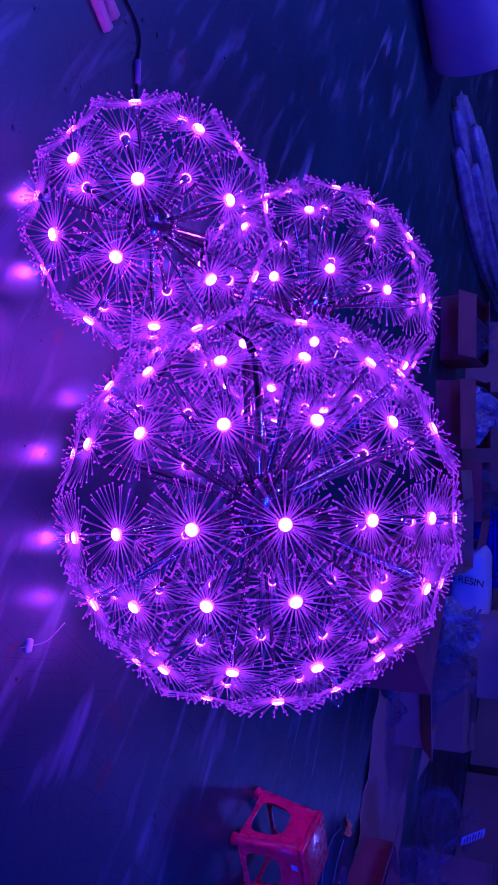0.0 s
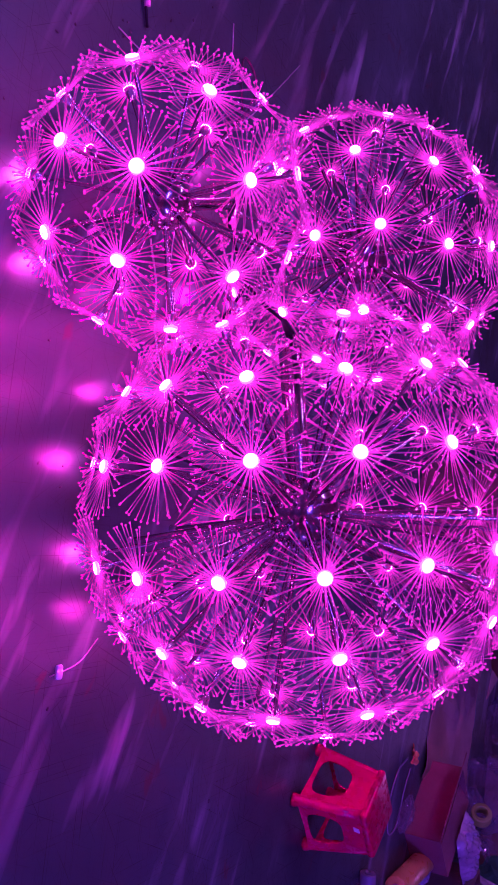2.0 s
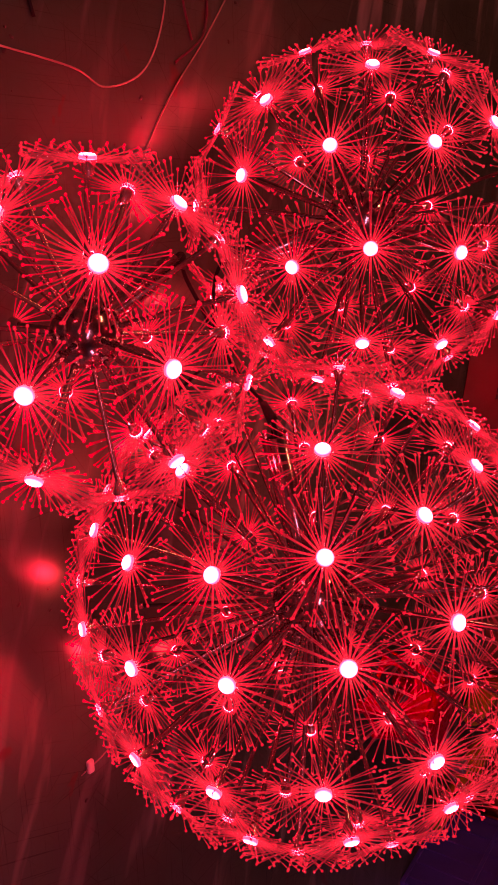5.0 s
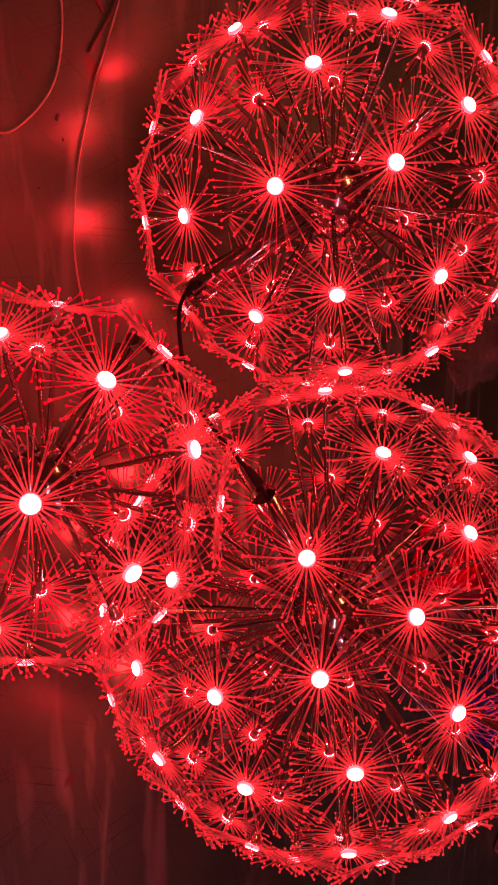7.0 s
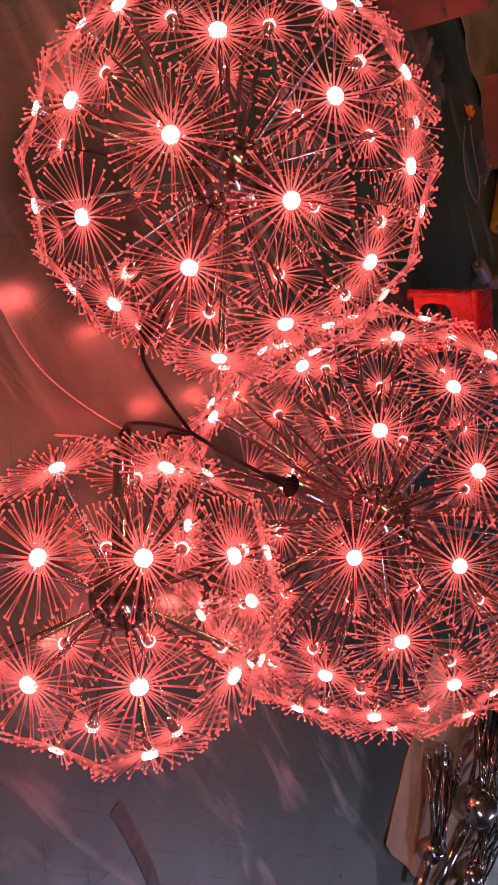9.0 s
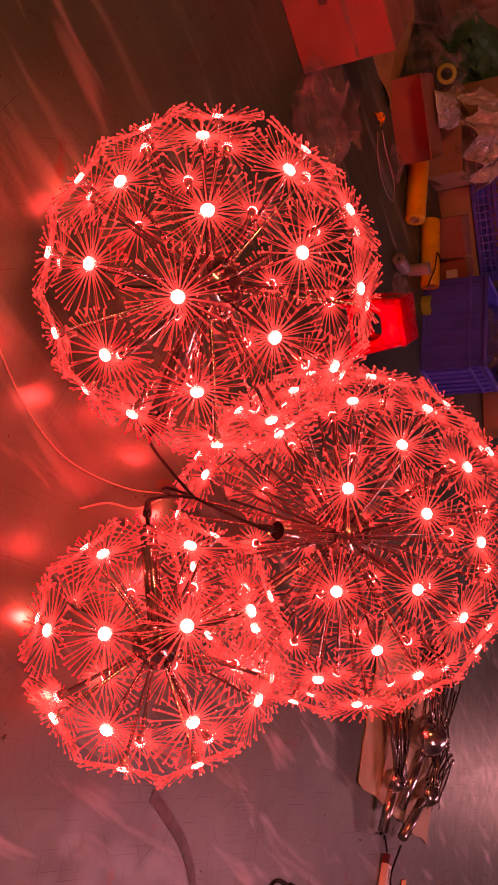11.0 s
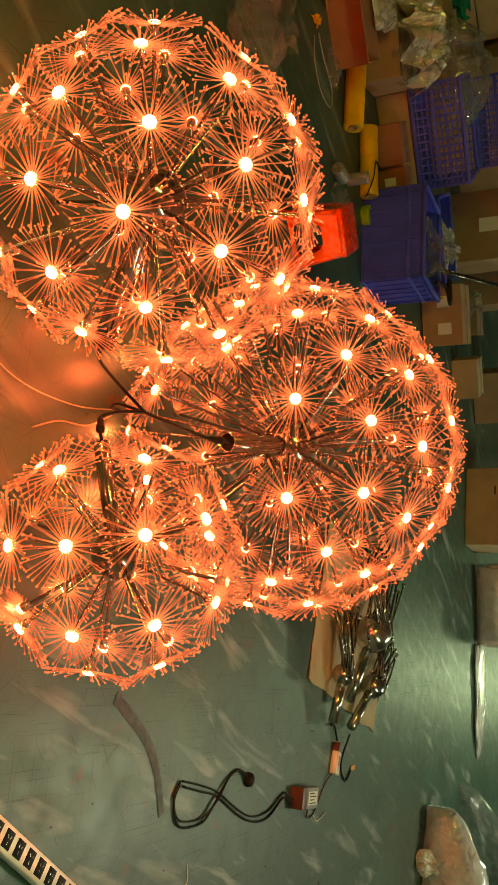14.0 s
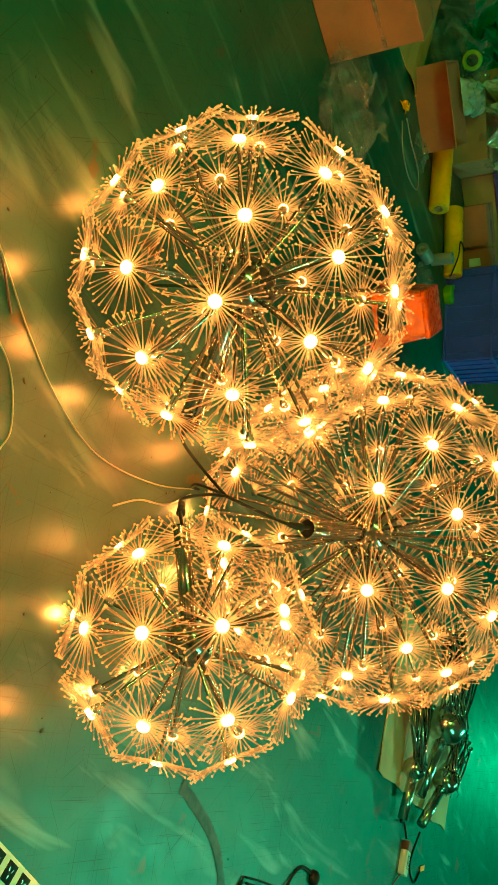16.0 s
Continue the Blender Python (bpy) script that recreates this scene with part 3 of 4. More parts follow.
def flat_bag(x, y, turn, sx, sy, h, seed, label, mat=None, z=0.0):
    """A pillow-shaped bag lying flat: two creased layers pinched at the seams."""
    bm = bmesh.new()
    off = Vector((seed * 2.1, seed * 0.7, seed))
    nx, ny = 34, 26
    layers = []
    for side in (0, 1):
        g = []
        for j in range(ny + 1):
            row = []
            for i in range(nx + 1):
                u, v = i / nx * 2 - 1, j / ny * 2 - 1
                puff = max(0.0, (1 - u ** 4) * (1 - v ** 4)) ** 0.6
                p = Vector((u * 1.3, v, side))
                q = p + 0.4 * noise.noise_vector(p * 1.5 + off)
                crease = 0.5 * noise.noise(p * 1.3 + off) + 0.5 * (0.35 - abs(noise.noise(q * 2.5 + off))) + 0.3 * (0.3 - abs(noise.noise(q * 6 + off)))
                zz = 0.003 + side * puff * h * max(0.1, 0.55 + crease)
                e = Vector((0.10 * noise.noise(Vector((v * 1.7, seed, 0))), 0.10 * noise.noise(Vector((u * 1.7, seed, 4))), 0))
                row.append(bm.verts.new(((u + e.x) * sx / 2, (v + e.y) * sy / 2, zz)))
            g.append(row)
        for j in range(ny):
            for i in range(nx):
                f = (g[j][i], g[j][i + 1], g[j + 1][i + 1], g[j + 1][i])
                bm.faces.new(f if side else f[::-1])
        layers.append(g)
    ob = part("plastic_bag", bm, mat or CLEAR)
    ob.matrix_basis = stand(x, y, turn, z)
    return tagged(ob, label, "bag", "plastic bags")


# ---- stool ----
def stool(x, y, turn, h=0.272, foot=0.272, top=0.21):
    e = empty("stool", stand(x, y, turn), "small moulded red plastic stool standing on the floor", "stool")
    bm = box(bmesh.new(), top + 0.006, top + 0.006, 0.03, Matrix.Translation((0, 0, h - 0.03)), 0.013, 4)
    for a in range(4):
        lathe(bm, ((0.012, h + 0.0008), (0.012, h + 0.0015), (0.007, h + 0.0015)), 10, pose(0, 0, 0, 0, 0, 90 * a) @ Matrix.Translation((0.04, 0, 0)))
    part("seat", bm, RED, e)
    ht, hb = top / 2 - 0.003, foot / 2
    side = lambda z: hb + (ht - hb) * z / h
    for a in range(4):
        zs = (0.0, 0.012, 0.022, h * 0.5, h - 0.012)
        pts = [(side(z) - 0.019, side(z) - 0.019, z) for z in zs]
        part("leg", tube(bmesh.new(), pts, (0.024, 0.024, 0.0205, 0.02, 0.02), 14), RED, e, m=pose(0, 0, 0, 0, 0, 90 * a))
    # each side is a moulded panel round a window with soft corners
    n = 48
    for a in range(4):
        bm = bmesh.new()
        loops = []
        for depth in (0.0, 0.005):
            inner, outer = [], []
            for i in range(n):
                w = 2 * math.pi * i / n
                c, s = math.cos(w), math.sin(w)
                zm, zh = 0.40 * h, 0.23 * h
                zi = zm + zh * math.copysign(abs(s) ** 0.55, s)
                xi = (side(zi) - 0.052) * math.copysign(abs(c) ** 0.5, c) * (1 - 0.12 * (s > 0) * s)
                k = 1 / max(abs(c), abs(s))
                zo = min(h - 0.01, max(0.025 + 0.006 * (1 - abs(c)), (zm - 0.02) + s * k * (h - zm + 0.01)))
                xo = (side(zo) - 0.018) * c * k
                inner.append(bm.verts.new((xi, side(zi) - depth - 0.002 * (1 - depth * 100), zi)))
                outer.append(bm.verts.new((xo, side(zo) - depth, zo)))
            loops.append((inner, outer))
        (i0, o0), (i1, o1) = loops
        for i in range(n):
            k = (i + 1) % n
            bm.faces.new((i0[i], i0[k], o0[k], o0[i]))
            bm.faces.new((i1[i], o1[i], o1[k], i1[k]))
            bm.faces.new((i0[i], i1[i], i1[k], i0[k]))
            bm.faces.new((o0[i], o0[k], o1[k], o1[i]))
        part("side_panel", bm, RED, e, smooth=False, m=pose(0, 0, 0, 0, 0, 90 * a))
    sticker(e, pose(0, 0, 0, 0, 0, 90) @ pose(0.03, side(h * 0.82) + 0.001, h * 0.82, -83, 0, 180), 0.022, 0.03, 3)
    return e


# ---- crates ----
def crate(x, y, turn, sx, sy, sz, z=0.0, lattice=False, label="ribbed blue plastic crate, open at the top"):
    e = empty("crate", stand(x, y, turn, z), label, "crate", "blue crates")
    t = 0.012
    part("bottom", box(bmesh.new(), sx - 0.03, sy - 0.03, t), BLUE, e, smooth=False)
    for a, (ln, off) in enumerate(((sx, sy / 2), (sy, sx / 2), (sx, sy / 2), (sy, sx / 2))):
        r = pose(0, 0, 0, 0, 0, 90 * a)
        if lattice:
            cols = max(4, int(ln / 0.045))
            for i in range(cols + 1):
                part("slat", box(bmesh.new(), 0.010, 0.006, sz, r @ Matrix.Translation((-ln / 2 + ln * i / cols, off - 0.006, 0))), BLUE, e, smooth=False)
            rows_ = max(3, int(sz / 0.035))
            for j in range(rows_ + 1):
                wide = 0.022 if j in (0, rows_ // 2, rows_) else 0.008
                part("slat", box(bmesh.new(), ln, 0.008, wide, r @ Matrix.Translation((0, off - 0.006, (sz - wide) * j / rows_))), BLUE, e, smooth=False)
        else:
            part("side", box(bmesh.new(), ln - 0.004, 0.006, sz, r @ Matrix.Translation((0, off - 0.009, 0))), BLUE, e, smooth=False)
            for i in range(6):
                part("rib", box(bmesh.new(), 0.012, 0.008, sz - 0.06, r @ Matrix.Translation((-ln / 2 + ln * (i + 0.5) / 6, off - 0.003, 0.02)), 0.002, 1), BLUE, e, smooth=False)
            for zz in (0.0, sz * 0.72):
                part("band", box(bmesh.new(), ln, 0.009, 0.018, r @ Matrix.Translation((0, off - 0.003, zz)), 0.002, 1), BLUE, e, smooth=False)
        part("rim", box(bmesh.new(), ln + 0.012, 0.026, 0.02, r @ Matrix.Translation((0, off - 0.004, sz - 0.015)), 0.004), BLUE, e)
    return e


# ---- rolls, tins, small things ----
def roll(name, a, b, r, mat, label, core=None, category="roll", hole=0.42):
    a, b = Vector(a), Vector(b)
    d = b - a
    e = empty(name, Matrix.Translation(a) @ d.to_track_quat("Z", "Y").to_matrix().to_4x4(), label, category)
    ln = d.length
    part("film", lathe(bmesh.new(), ((r * hole, 0.004), (r * 0.96, 0.0), (r, 0.006), (r * 1.004, ln * 0.3), (r * 0.995, ln * 0.7), (r, ln - 0.006), (r * 0.96, ln), (r * hole, ln - 0.004)), 32), mat, e)
    part("core", lathe(bmesh.new(), ((r * hole, -0.004), (r * hole, ln + 0.004), (r * (hole - 0.06), ln + 0.004), (r * (hole - 0.06), -0.004), (r * hole, -0.004)), 24), core or CARTON, e, "cardboard core tube")
    return e


stool(-0.27, -1.59, -24.6)


# ---- flat and small things on the floor ----
def floor_sheet(x, y, turn, sx, sy, seed, label, mat=None, bow=0.012):
    bm = bmesh.new()
    nx, ny = 14, 10
    g = [[bm.verts.new(((i / nx - 0.5) * sx + 0.02 * noise.noise(Vector((j * 0.6, seed, i // nx))), (j / ny - 0.5) * sy + 0.02 * noise.noise(Vector((i * 0.5, seed + 3, j // ny))), 0.007 + bow * max(0, noise.noise(Vector((i * 0.35, j * 0.35, seed)))))) for i in range(nx + 1)] for j in range(ny + 1)]
    for j in range(ny):
        for i in range(nx):
            bm.faces.new((g[j][i], g[j][i + 1], g[j + 1][i + 1], g[j + 1][i]))
    ob = part("cardboard_sheet", bm, mat or CARTON_PALE, smooth=False)
    ob.matrix_basis = stand(x, y, turn)
    s = ob.modifiers.new("thick", "SOLIDIFY")
    s.thickness = 0.005
    return tagged(ob, label, "cardboard", "cardboard sheets")


floor_sheet(-2.16, -0.66, 14.5, 1.2, 0.82, 1.0, "flattened brown cardboard sheet under chrome lamp frames")
floor_sheet(0.74, -3.30, 12, 0.86, 0.95, 5.0, "flattened brown cardboard sheet lying among the cartons", CARTON, 0.03)


def lamp_frame(hub, tip, r, pole_r, seed, count, length):
    """An unfinished lamp: hub ball, steel tube and folded chrome stems."""
    rnd = random.Random(seed)
    h, t = Vector(hub), Vector(tip)
    e = empty("chrome_lamp", Matrix.Translation((h.x, h.y, 0.02)), "unfinished chrome lamp with folded stems on cardboard", "lamp", "chrome lamps")
    base = Vector((h.x, h.y, 0.02))
    bm = bmesh.new()
    bmesh.ops.create_uvsphere(bm, u_segments=32, v_segments=20, radius=r, matrix=Matrix.Translation(h - base))
    part("hub", bm, CHROME, e)
    d = (t - h).normalized()
    part("pole", tube(bmesh.new(), [h - base + d * r * 0.7, t - base], pole_r, 18), CHROME, e)
    side = Vector((0, 0, 1)).cross(d).normalized()
    for i in range(count):
        a = rnd.uniform(-2.3, 2.3)
        p0 = h - base - d * r * 0.5 * math.cos(a * 0.5) + side * r * 0.98 * math.sin(a * 0.55) + Vector((0, 0, r * rnd.uniform(-0.3, 0.85)))
        spread = rnd.uniform(-0.6, 0.6)
        ln = length * rnd.uniform(0.7, 1.05)
        p1 = p0 - d * ln * math.cos(spread) + side * ln * math.sin(spread) * 0.8
        p1.z = max(0.012, rnd.uniform(0.01, r * 1.6))
        s = part("stem", tube(bmesh.new(), [p0, p0.lerp(p1, 0.5) + Vector((0, 0, 0.004)), p1], 0.0052, 7), DARKCHROME, e)
        q = (p1 - p0).normalized().to_track_quat("Z", "Y").to_matrix().to_4x4()
        part("holder", lathe(bmesh.new(), ((0.0048, -0.006), (0.0095, 0.0), (0.012, 0.014), (0.0001, 0.016)), 10, Matrix.Translation(p1) @ q), CHROME, s)
        if i % 3 == 0:
            w = tube(bmesh.new(), smooth_path([p0, p0 + side * 0.03 * rnd.uniform(-1, 1) + d * 0.03 + Vector((0, 0, 0.02)), p0 + d * r * 0.8 + side * r * rnd.uniform(-0.9, 0.9) + Vector((0, 0, 0.02))], 4), 0.0016, 5)
            part("lead", w, BLACK, e, "thin black lead")
    return e


lamp_frame((-2.16, -0.65, 0.115), (-2.19, -0.27, 0.045), 0.10, 0.028, 3, 54, 0.48)
lamp_frame((-1.96, -0.29, 0.07), (-2.05, -0.08, 0.035), 0.055, 0.024, 5, 34, 0.38)
lamp_frame((-2.46, -0.50, 0.075), (-2.34, -0.20, 0.035), 0.066, 0.025, 8, 34, 0.36)


def led_driver(x, y, turn, sx, sy, sz, mat, label):
    e = empty("led_driver", stand(x, y, turn), label, "power supply")
    part("case", box(bmesh.new(), sx, sy, sz, Matrix(), 0.004), mat, e)
    part("end_plate", box(bmesh.new(), sx * 0.3, sy * 1.01, sz * 1.01, Matrix.Translation((-sx * 0.355, 0, 0.0005)), 0.003), MAROON, e)
    sticker(e, Matrix.Translation((sx * 0.12, 0, sz + 0.0012)), sx * 0.55, sy * 0.62, 4)
    return e


led_driver(-1.91, 0.345, 204, 0.21, 0.09, 0.058, GREY, "grey metal power supply with maroon end and label")
led_driver(-2.26, 0.01, 100, 0.15, 0.055, 0.035, WHITE, "red and white power supply on the floor")
AD = 0.006
cable("supply_cable", [(-1.80, 0.42, 0.02), (-1.72, 0.43, AD), (-1.60, 0.56, AD), (-1.45, 0.63, AD), (-1.30, 0.66, AD), (-1.09, 0.68, AD), (-0.95, 0.72, AD), (-0.83, 0.755, AD)], 0.0042, BLACK, "black supply cable curled on the floor")
cable("supply_cable", [(-0.80, 0.76, AD), (-0.80, 0.82, AD), (-0.88, 0.865, AD), (-1.03, 0.80, AD), (-1.08, 0.71, AD + 0.006), (-1.14, 0.60, AD), (-1.20, 0.54, AD), (-1.29, 0.52, AD)], 0.0042, BLACK, "black supply cable curled to a round plug")
tagged(part("cable_plug", lathe(bmesh.new(), ((0.0001, 0.0), (0.026, 0.0), (0.028, 0.006), (0.024, 0.022), (0.012, 0.03), (0.0001, 0.031)), 18, Matrix.Translation((-1.32, 0.52, 0))), BLACK), "round black rubber plug at a cable's end", "connector", "cable plugs")
cable("supply_cable", [(-1.80, 0.40, 0.02), (-1.71, 0.412, AD), (-1.59, 0.535, AD), (-1.45, 0.612, AD), (-1.30, 0.645, AD), (-1.10, 0.664, AD), (-0.95, 0.70, AD), (-0.81, 0.745, AD)], 0.0036, BLACK, "second black supply cable beside the first")
cable("supply_cable", [(-0.80, 0.75, AD), (-0.79, 0.81, AD), (-0.87, 0.85, AD), (-1.02, 0.785, AD), (-1.09, 0.69, AD + 0.010), (-1.15, 0.585, AD), (-1.21, 0.53, AD), (-1.29, 0.51, AD)], 0.0036, BLACK, "second black supply cable beside the first")
cable("supply_cable", [(-1.98, 0.33, 0.03), (-2.05, 0.38, AD), (-2.13, 0.33, AD), (-2.20, 0.17, AD), (-2.25, 0.09, 0.015)], 0.0035, MAROON, "dark red leads between two power supplies")
cable("supply_cable", [(-2.23, -0.07, 0.015), (-2.17, -0.12, AD), (-2.08, -0.08, 0.02), (-2.06, -0.10, 0.035)], 0.005, BLACK, "black cable into a chrome tube")
cable("supply_cable", [(-2.36, -0.17, 0.03), (-2.38, -0.02, AD), (-2.50, 0.02, AD), (-2.56, -0.06, AD)], 0.005, BLACK, "black cable into a chrome tube")
tagged(part("wire_tag", box(bmesh.new(), 0.07, 0.025, 0.004, pose(-2.59, -0.09, 0.004, 0, 0, 30), 0.001), ORANGE), "small orange tag on the floor", "tag")
cable("wire_offcut", [(-2.13, 0.34, 0.004), (-2.20, 0.34, 0.004), (-2.30, 0.26, 0.004)], 0.003, WHITE, "short white wire offcut on the floor")
cable("wire_offcut", [(-1.02, 0.93, 0.003), (-1.06, 0.98, 0.003), (-1.03, 1.01, 0.003)], 0.002, WHITE, "short white wire offcut on the floor")

# stuck-down strip of worn tape
TAPE_LINE = [(-0.275, 0.726, 0), (-0.39, 0.73, 0), (-0.525, 0.744, 0), (-0.64, 0.79, 0), (-0.755, 0.878, 0)]
bm = bmesh.new()
pts = smooth_path(TAPE_LINE, 10)
row = []
for i, p in enumerate(pts):
    d = (pts[min(i + 1, len(pts) - 1)] - pts[max(i - 1, 0)]).normalized()
    n = Vector((-d.y, d.x, 0)) * (0.019 + 0.006 * noise.noise(Vector((i * 0.5, 0, 0))))
    row.append([bm.verts.new(p + n * s + Vector((0, 0, 0.0014 + 0.0008 * max(0, noise.noise(Vector((i * 0.6, s, 2))))))) for s in (-1, -0.3, 0.4, 1 + 0.15 * noise.noise(Vector((i, 3, 0))))])
for a, b in zip(row, row[1:]):
    for k in range(3):
        bm.faces.new((a[k], a[k + 1], b[k + 1], b[k]))
tape = tagged(part("tape_strip", bm, TAPE, smooth=False), "worn grey tape stuck to the floor", "tape")
tape.modifiers.new("thick", "SOLIDIFY").thickness = 0.0004


def power_strip(x, y, turn, length):
    e = empty("power_strip", stand(x, y, turn), "white multi-way power strip with dark sockets", "power strip")
    part("case", box(bmesh.new(), length, 0.062, 0.032, Matrix(), 0.004), WHITE, e)
    n = int(length / 0.055)
    for i in range(n):
        cx = -length / 2 + length * (i + 0.5) / n
        s = part("socket", box(bmesh.new(), 0.036, 0.042, 0.002, Matrix.Translation((cx, 0, 0.0315)), 0.0008, 1), BLACK, e, "black socket insert")
        for dx, dy, a in ((-0.006, 0.006, 25), (0.006, 0.006, -25), (0, -0.009, 0)):
            part("slot", box(bmesh.new(), 0.0025, 0.008, 0.0008, pose(cx + dx, dy, 0.0332, 0, 0, a)), STEEL, s, smooth=False)
    return e


power_strip(-0.22, 1.225, 177, 1.1)

# scraps near the lamps
tagged(part("paper_scrap", box(bmesh.new(), 0.034, 0.02, 0.012, pose(-0.48, 0.02, 0.0, 0, 0, 30), 0.006, 3), PAPER), "small crumpled white paper scrap", "scrap", "scraps")
cable("wire_offcut", [(-0.50, 0.04, 0.004), (-0.44, -0.02, 0.012), (-0.36, -0.06, 0.004)], 0.0016, WIRE, "stiff thin wire on a paper scrap")
bm = bmesh.new()
for m, ln, wd in ((pose(0.02, 0, 0.012, 20, 0, 0), 0.07, 0.045), (pose(-0.03, 0.01, 0.012, -25, 15, 40), 0.06, 0.03), (pose(0.0, 0.0, 0.02, 35, 0, 80), 0.05, 0.03)):
    g = [[bm.verts.new(m @ Vector((ln * (i / 4 - 0.5), wd * (k / 3 - 0.5), 0.006 * math.sin(i * 1.7 + k)))) for i in range(5)] for k in range(4)]
    for k in range(3):
        for i in range(4):
            bm.faces.new((g[k][i], g[k][i + 1], g[k + 1][i + 1], g[k + 1][i]))
for v in bm.verts:
    v.co.z = max(0.003, v.co.z)
scrap = tagged(part("plastic_scrap", bm, ORANGE, smooth=False), "small crumpled orange plastic scrap on the floor", "scrap", "scraps")
scrap.matrix_basis = stand(0.265, -2.70, 60)
scrap.modifiers.new("thick", "SOLIDIFY").thickness = 0.002
cable("lead_loop", [(0.22, -2.62, 0.006), (0.12, -2.52, 0.006), (-0.02, -2.50, 0.006), (-0.14, -2.58, 0.006), (-0.08, -2.68, 0.006), (0.08, -2.68, 0.006), (0.2, -2.7, 0.006)], 0.004, GREY, "loop of grey lead on the floor")
for x, y, tn in ((0.885, 1.055, 92), (0.935, 1.065, 96)):
    tagged(part("wood_batten", box(bmesh.new(), 0.26, 0.03, 0.022, pose(x, y + 0.02, 0.0, 0, 0, tn), 0.002, 1), PLANK), "short pale wooden batten on the floor", "batten", "battens")
cable("lamp_cable", [(0.90, 0.74, 0.006), (0.97, 0.81, 0.006), (1.05, 0.87, 0.006), (1.05, 0.96, 0.006), (0.98, 1.12, 0.006)], 0.004, BLACK, "black cable with a grey sleeve on the floor")
tagged(part("cable_sleeve", tube(bmesh.new(), [(0.935, 0.775, 0.010), (0.985, 0.825, 0.010)], 0.009, 10), GREY), "grey sleeve on a black cable", "sleeve")
cable("lead_loop", [(1.08, 0.36, 0.004), (1.2, 0.30, 0.006), (1.30, 0.34, 0.004), (1.29, 0.42, 0.004), (1.22, 0.40, 0.008), (1.16, 0.33, 0.004)], 0.003, MAROON, "looped red lead on the floor")


# dirt crumbs strewn over the paint
rnd = random.Random(77)
bm = bmesh.new()
for _ in range(150):
    x, y = (rnd.gauss(0.75, 0.45), rnd.gauss(0.75, 0.35)) if rnd.random() < 0.5 else (rnd.uniform(-2.6, 2.2), rnd.uniform(-2.2, 1.3))
    size = rnd.uniform(0.0015, 0.005)
    g = bmesh.ops.create_icosphere(bm, subdivisions=1, radius=size, matrix=pose(x, y, size * 0.4, 0, 0, rnd.uniform(0, 360)) @ Matrix.Diagonal((rnd.uniform(0.8, 2.2), 1.0, 0.5, 1)))
    for v in g["verts"]:
        v.co += 0.25 * size * noise.noise_vector(v.co * 300)
tagged(part("floor_crumbs", bm, INK), "dark crumbs of dirt strewn on the painted floor", "dirt", kind="stuff")


# ---- cartons, crates, rolls and bags along the far side ----
crate(-1.10, -2.66, -58, 0.57, 0.42, 0.37)
plastic_bag(-1.12, -2.68, 0.42, 0.32, 0.2, 21, z=0.2, label="crumpled clear plastic film stuffed in a blue crate")
c = cable("cable_tangle", [(-1.28, -2.52, 0.38), (-1.36, -2.56, 0.42), (-1.42, -2.48, 0.44), (-1.34, -2.44, 0.46), (-1.30, -2.55, 0.45), (-1.40, -2.58, 0.42), (-1.52, -2.7, 0.40), (-1.6, -2.85, 0.36), (-1.8, -3.0, 0.33)], 0.012, BLACK, "tangle of black cable hung on the crate's rim")
k = carton(-2.35, -3.55, -40, 0.45, 0.35, 0.30, CARTON, label="closed brown carton with two white labels behind a crate")
for dx in (-0.10, 0.10):
    sticker(k, pose(dx, 0.181, 0.17, -90, 0, 180), 0.085, 0.10, 4)
crate(-0.88, -3.58, -20, 0.62, 0.42, 0.32, 0.21, True, "blue plastic lattice basket stacked on a carton")
carton(-0.88, -3.58, -20, 0.58, 0.38, 0.205, CARTON, tape=False, label="closed brown cardboard carton under a blue basket")
crate(-1.58, -3.42, -28, 0.58, 0.42, 0.30, 0.0, False, "blue plastic crate standing among the cartons")
crate(-1.35, -4.55, -25, 0.62, 0.44, 0.33, 0.45, True, "blue plastic lattice basket stacked on a carton")
carton(-1.35, -4.55, -25, 0.64, 0.46, 0.445, CARTON, tape=False, label="tall brown cardboard carton under a blue basket")
roll("film_roll", (-0.34, -2.72, 0.056), (-0.10, -3.12, 0.062), 0.056, YELLOW, "yellow roll of packing film lying on the floor")
roll("film_roll", (-0.50, -3.02, 0.054), (-0.76, -2.70, 0.054), 0.054, YELLOW, "yellow roll of packing film with a dark cord")
roll("tape_roll", (-0.86, -2.66, 0.0), (-0.86, -2.66, 0.05), 0.06, LIME, "green roll of packing tape on the floor", LIME, "tape roll", 0.66)
roll("tin", (-0.56, -2.56, 0.0), (-0.56, -2.56, 0.12), 0.034, GREY, "grey metal spray tin on the floor", GREY, "tin")
roll("tin", (-0.36, -2.34, 0.035), (-0.46, -2.40, 0.035), 0.035, GREY, "grey metal tin lying on the floor", GREY, "tin")
carton(0.09, -3.06, -20, 0.44, 0.28, 0.18, CARTON_RED, open_top=True, flaps=((0, -75), (2, 105)), label="open reddish cardboard carton with its flaps out")
carton(-0.28, -3.52, -40, 0.42, 0.32, 0.24, CARTON, open_top=True, flaps=((2, 100),), label="open brown cardboard carton filled with plastic")
carton(-0.72, -3.20, -25, 0.24, 0.20, 0.20, CARTON_RED, label="small reddish cardboard carton with a white label")
k = carton(-0.94, -3.14, -30, 0.17, 0.20, 0.19, CARTON_RED, label="small reddish cardboard carton")
sticker(k, pose(0.0, 0.107, 0.10, -90, 0, 180), 0.05, 0.07, 4)
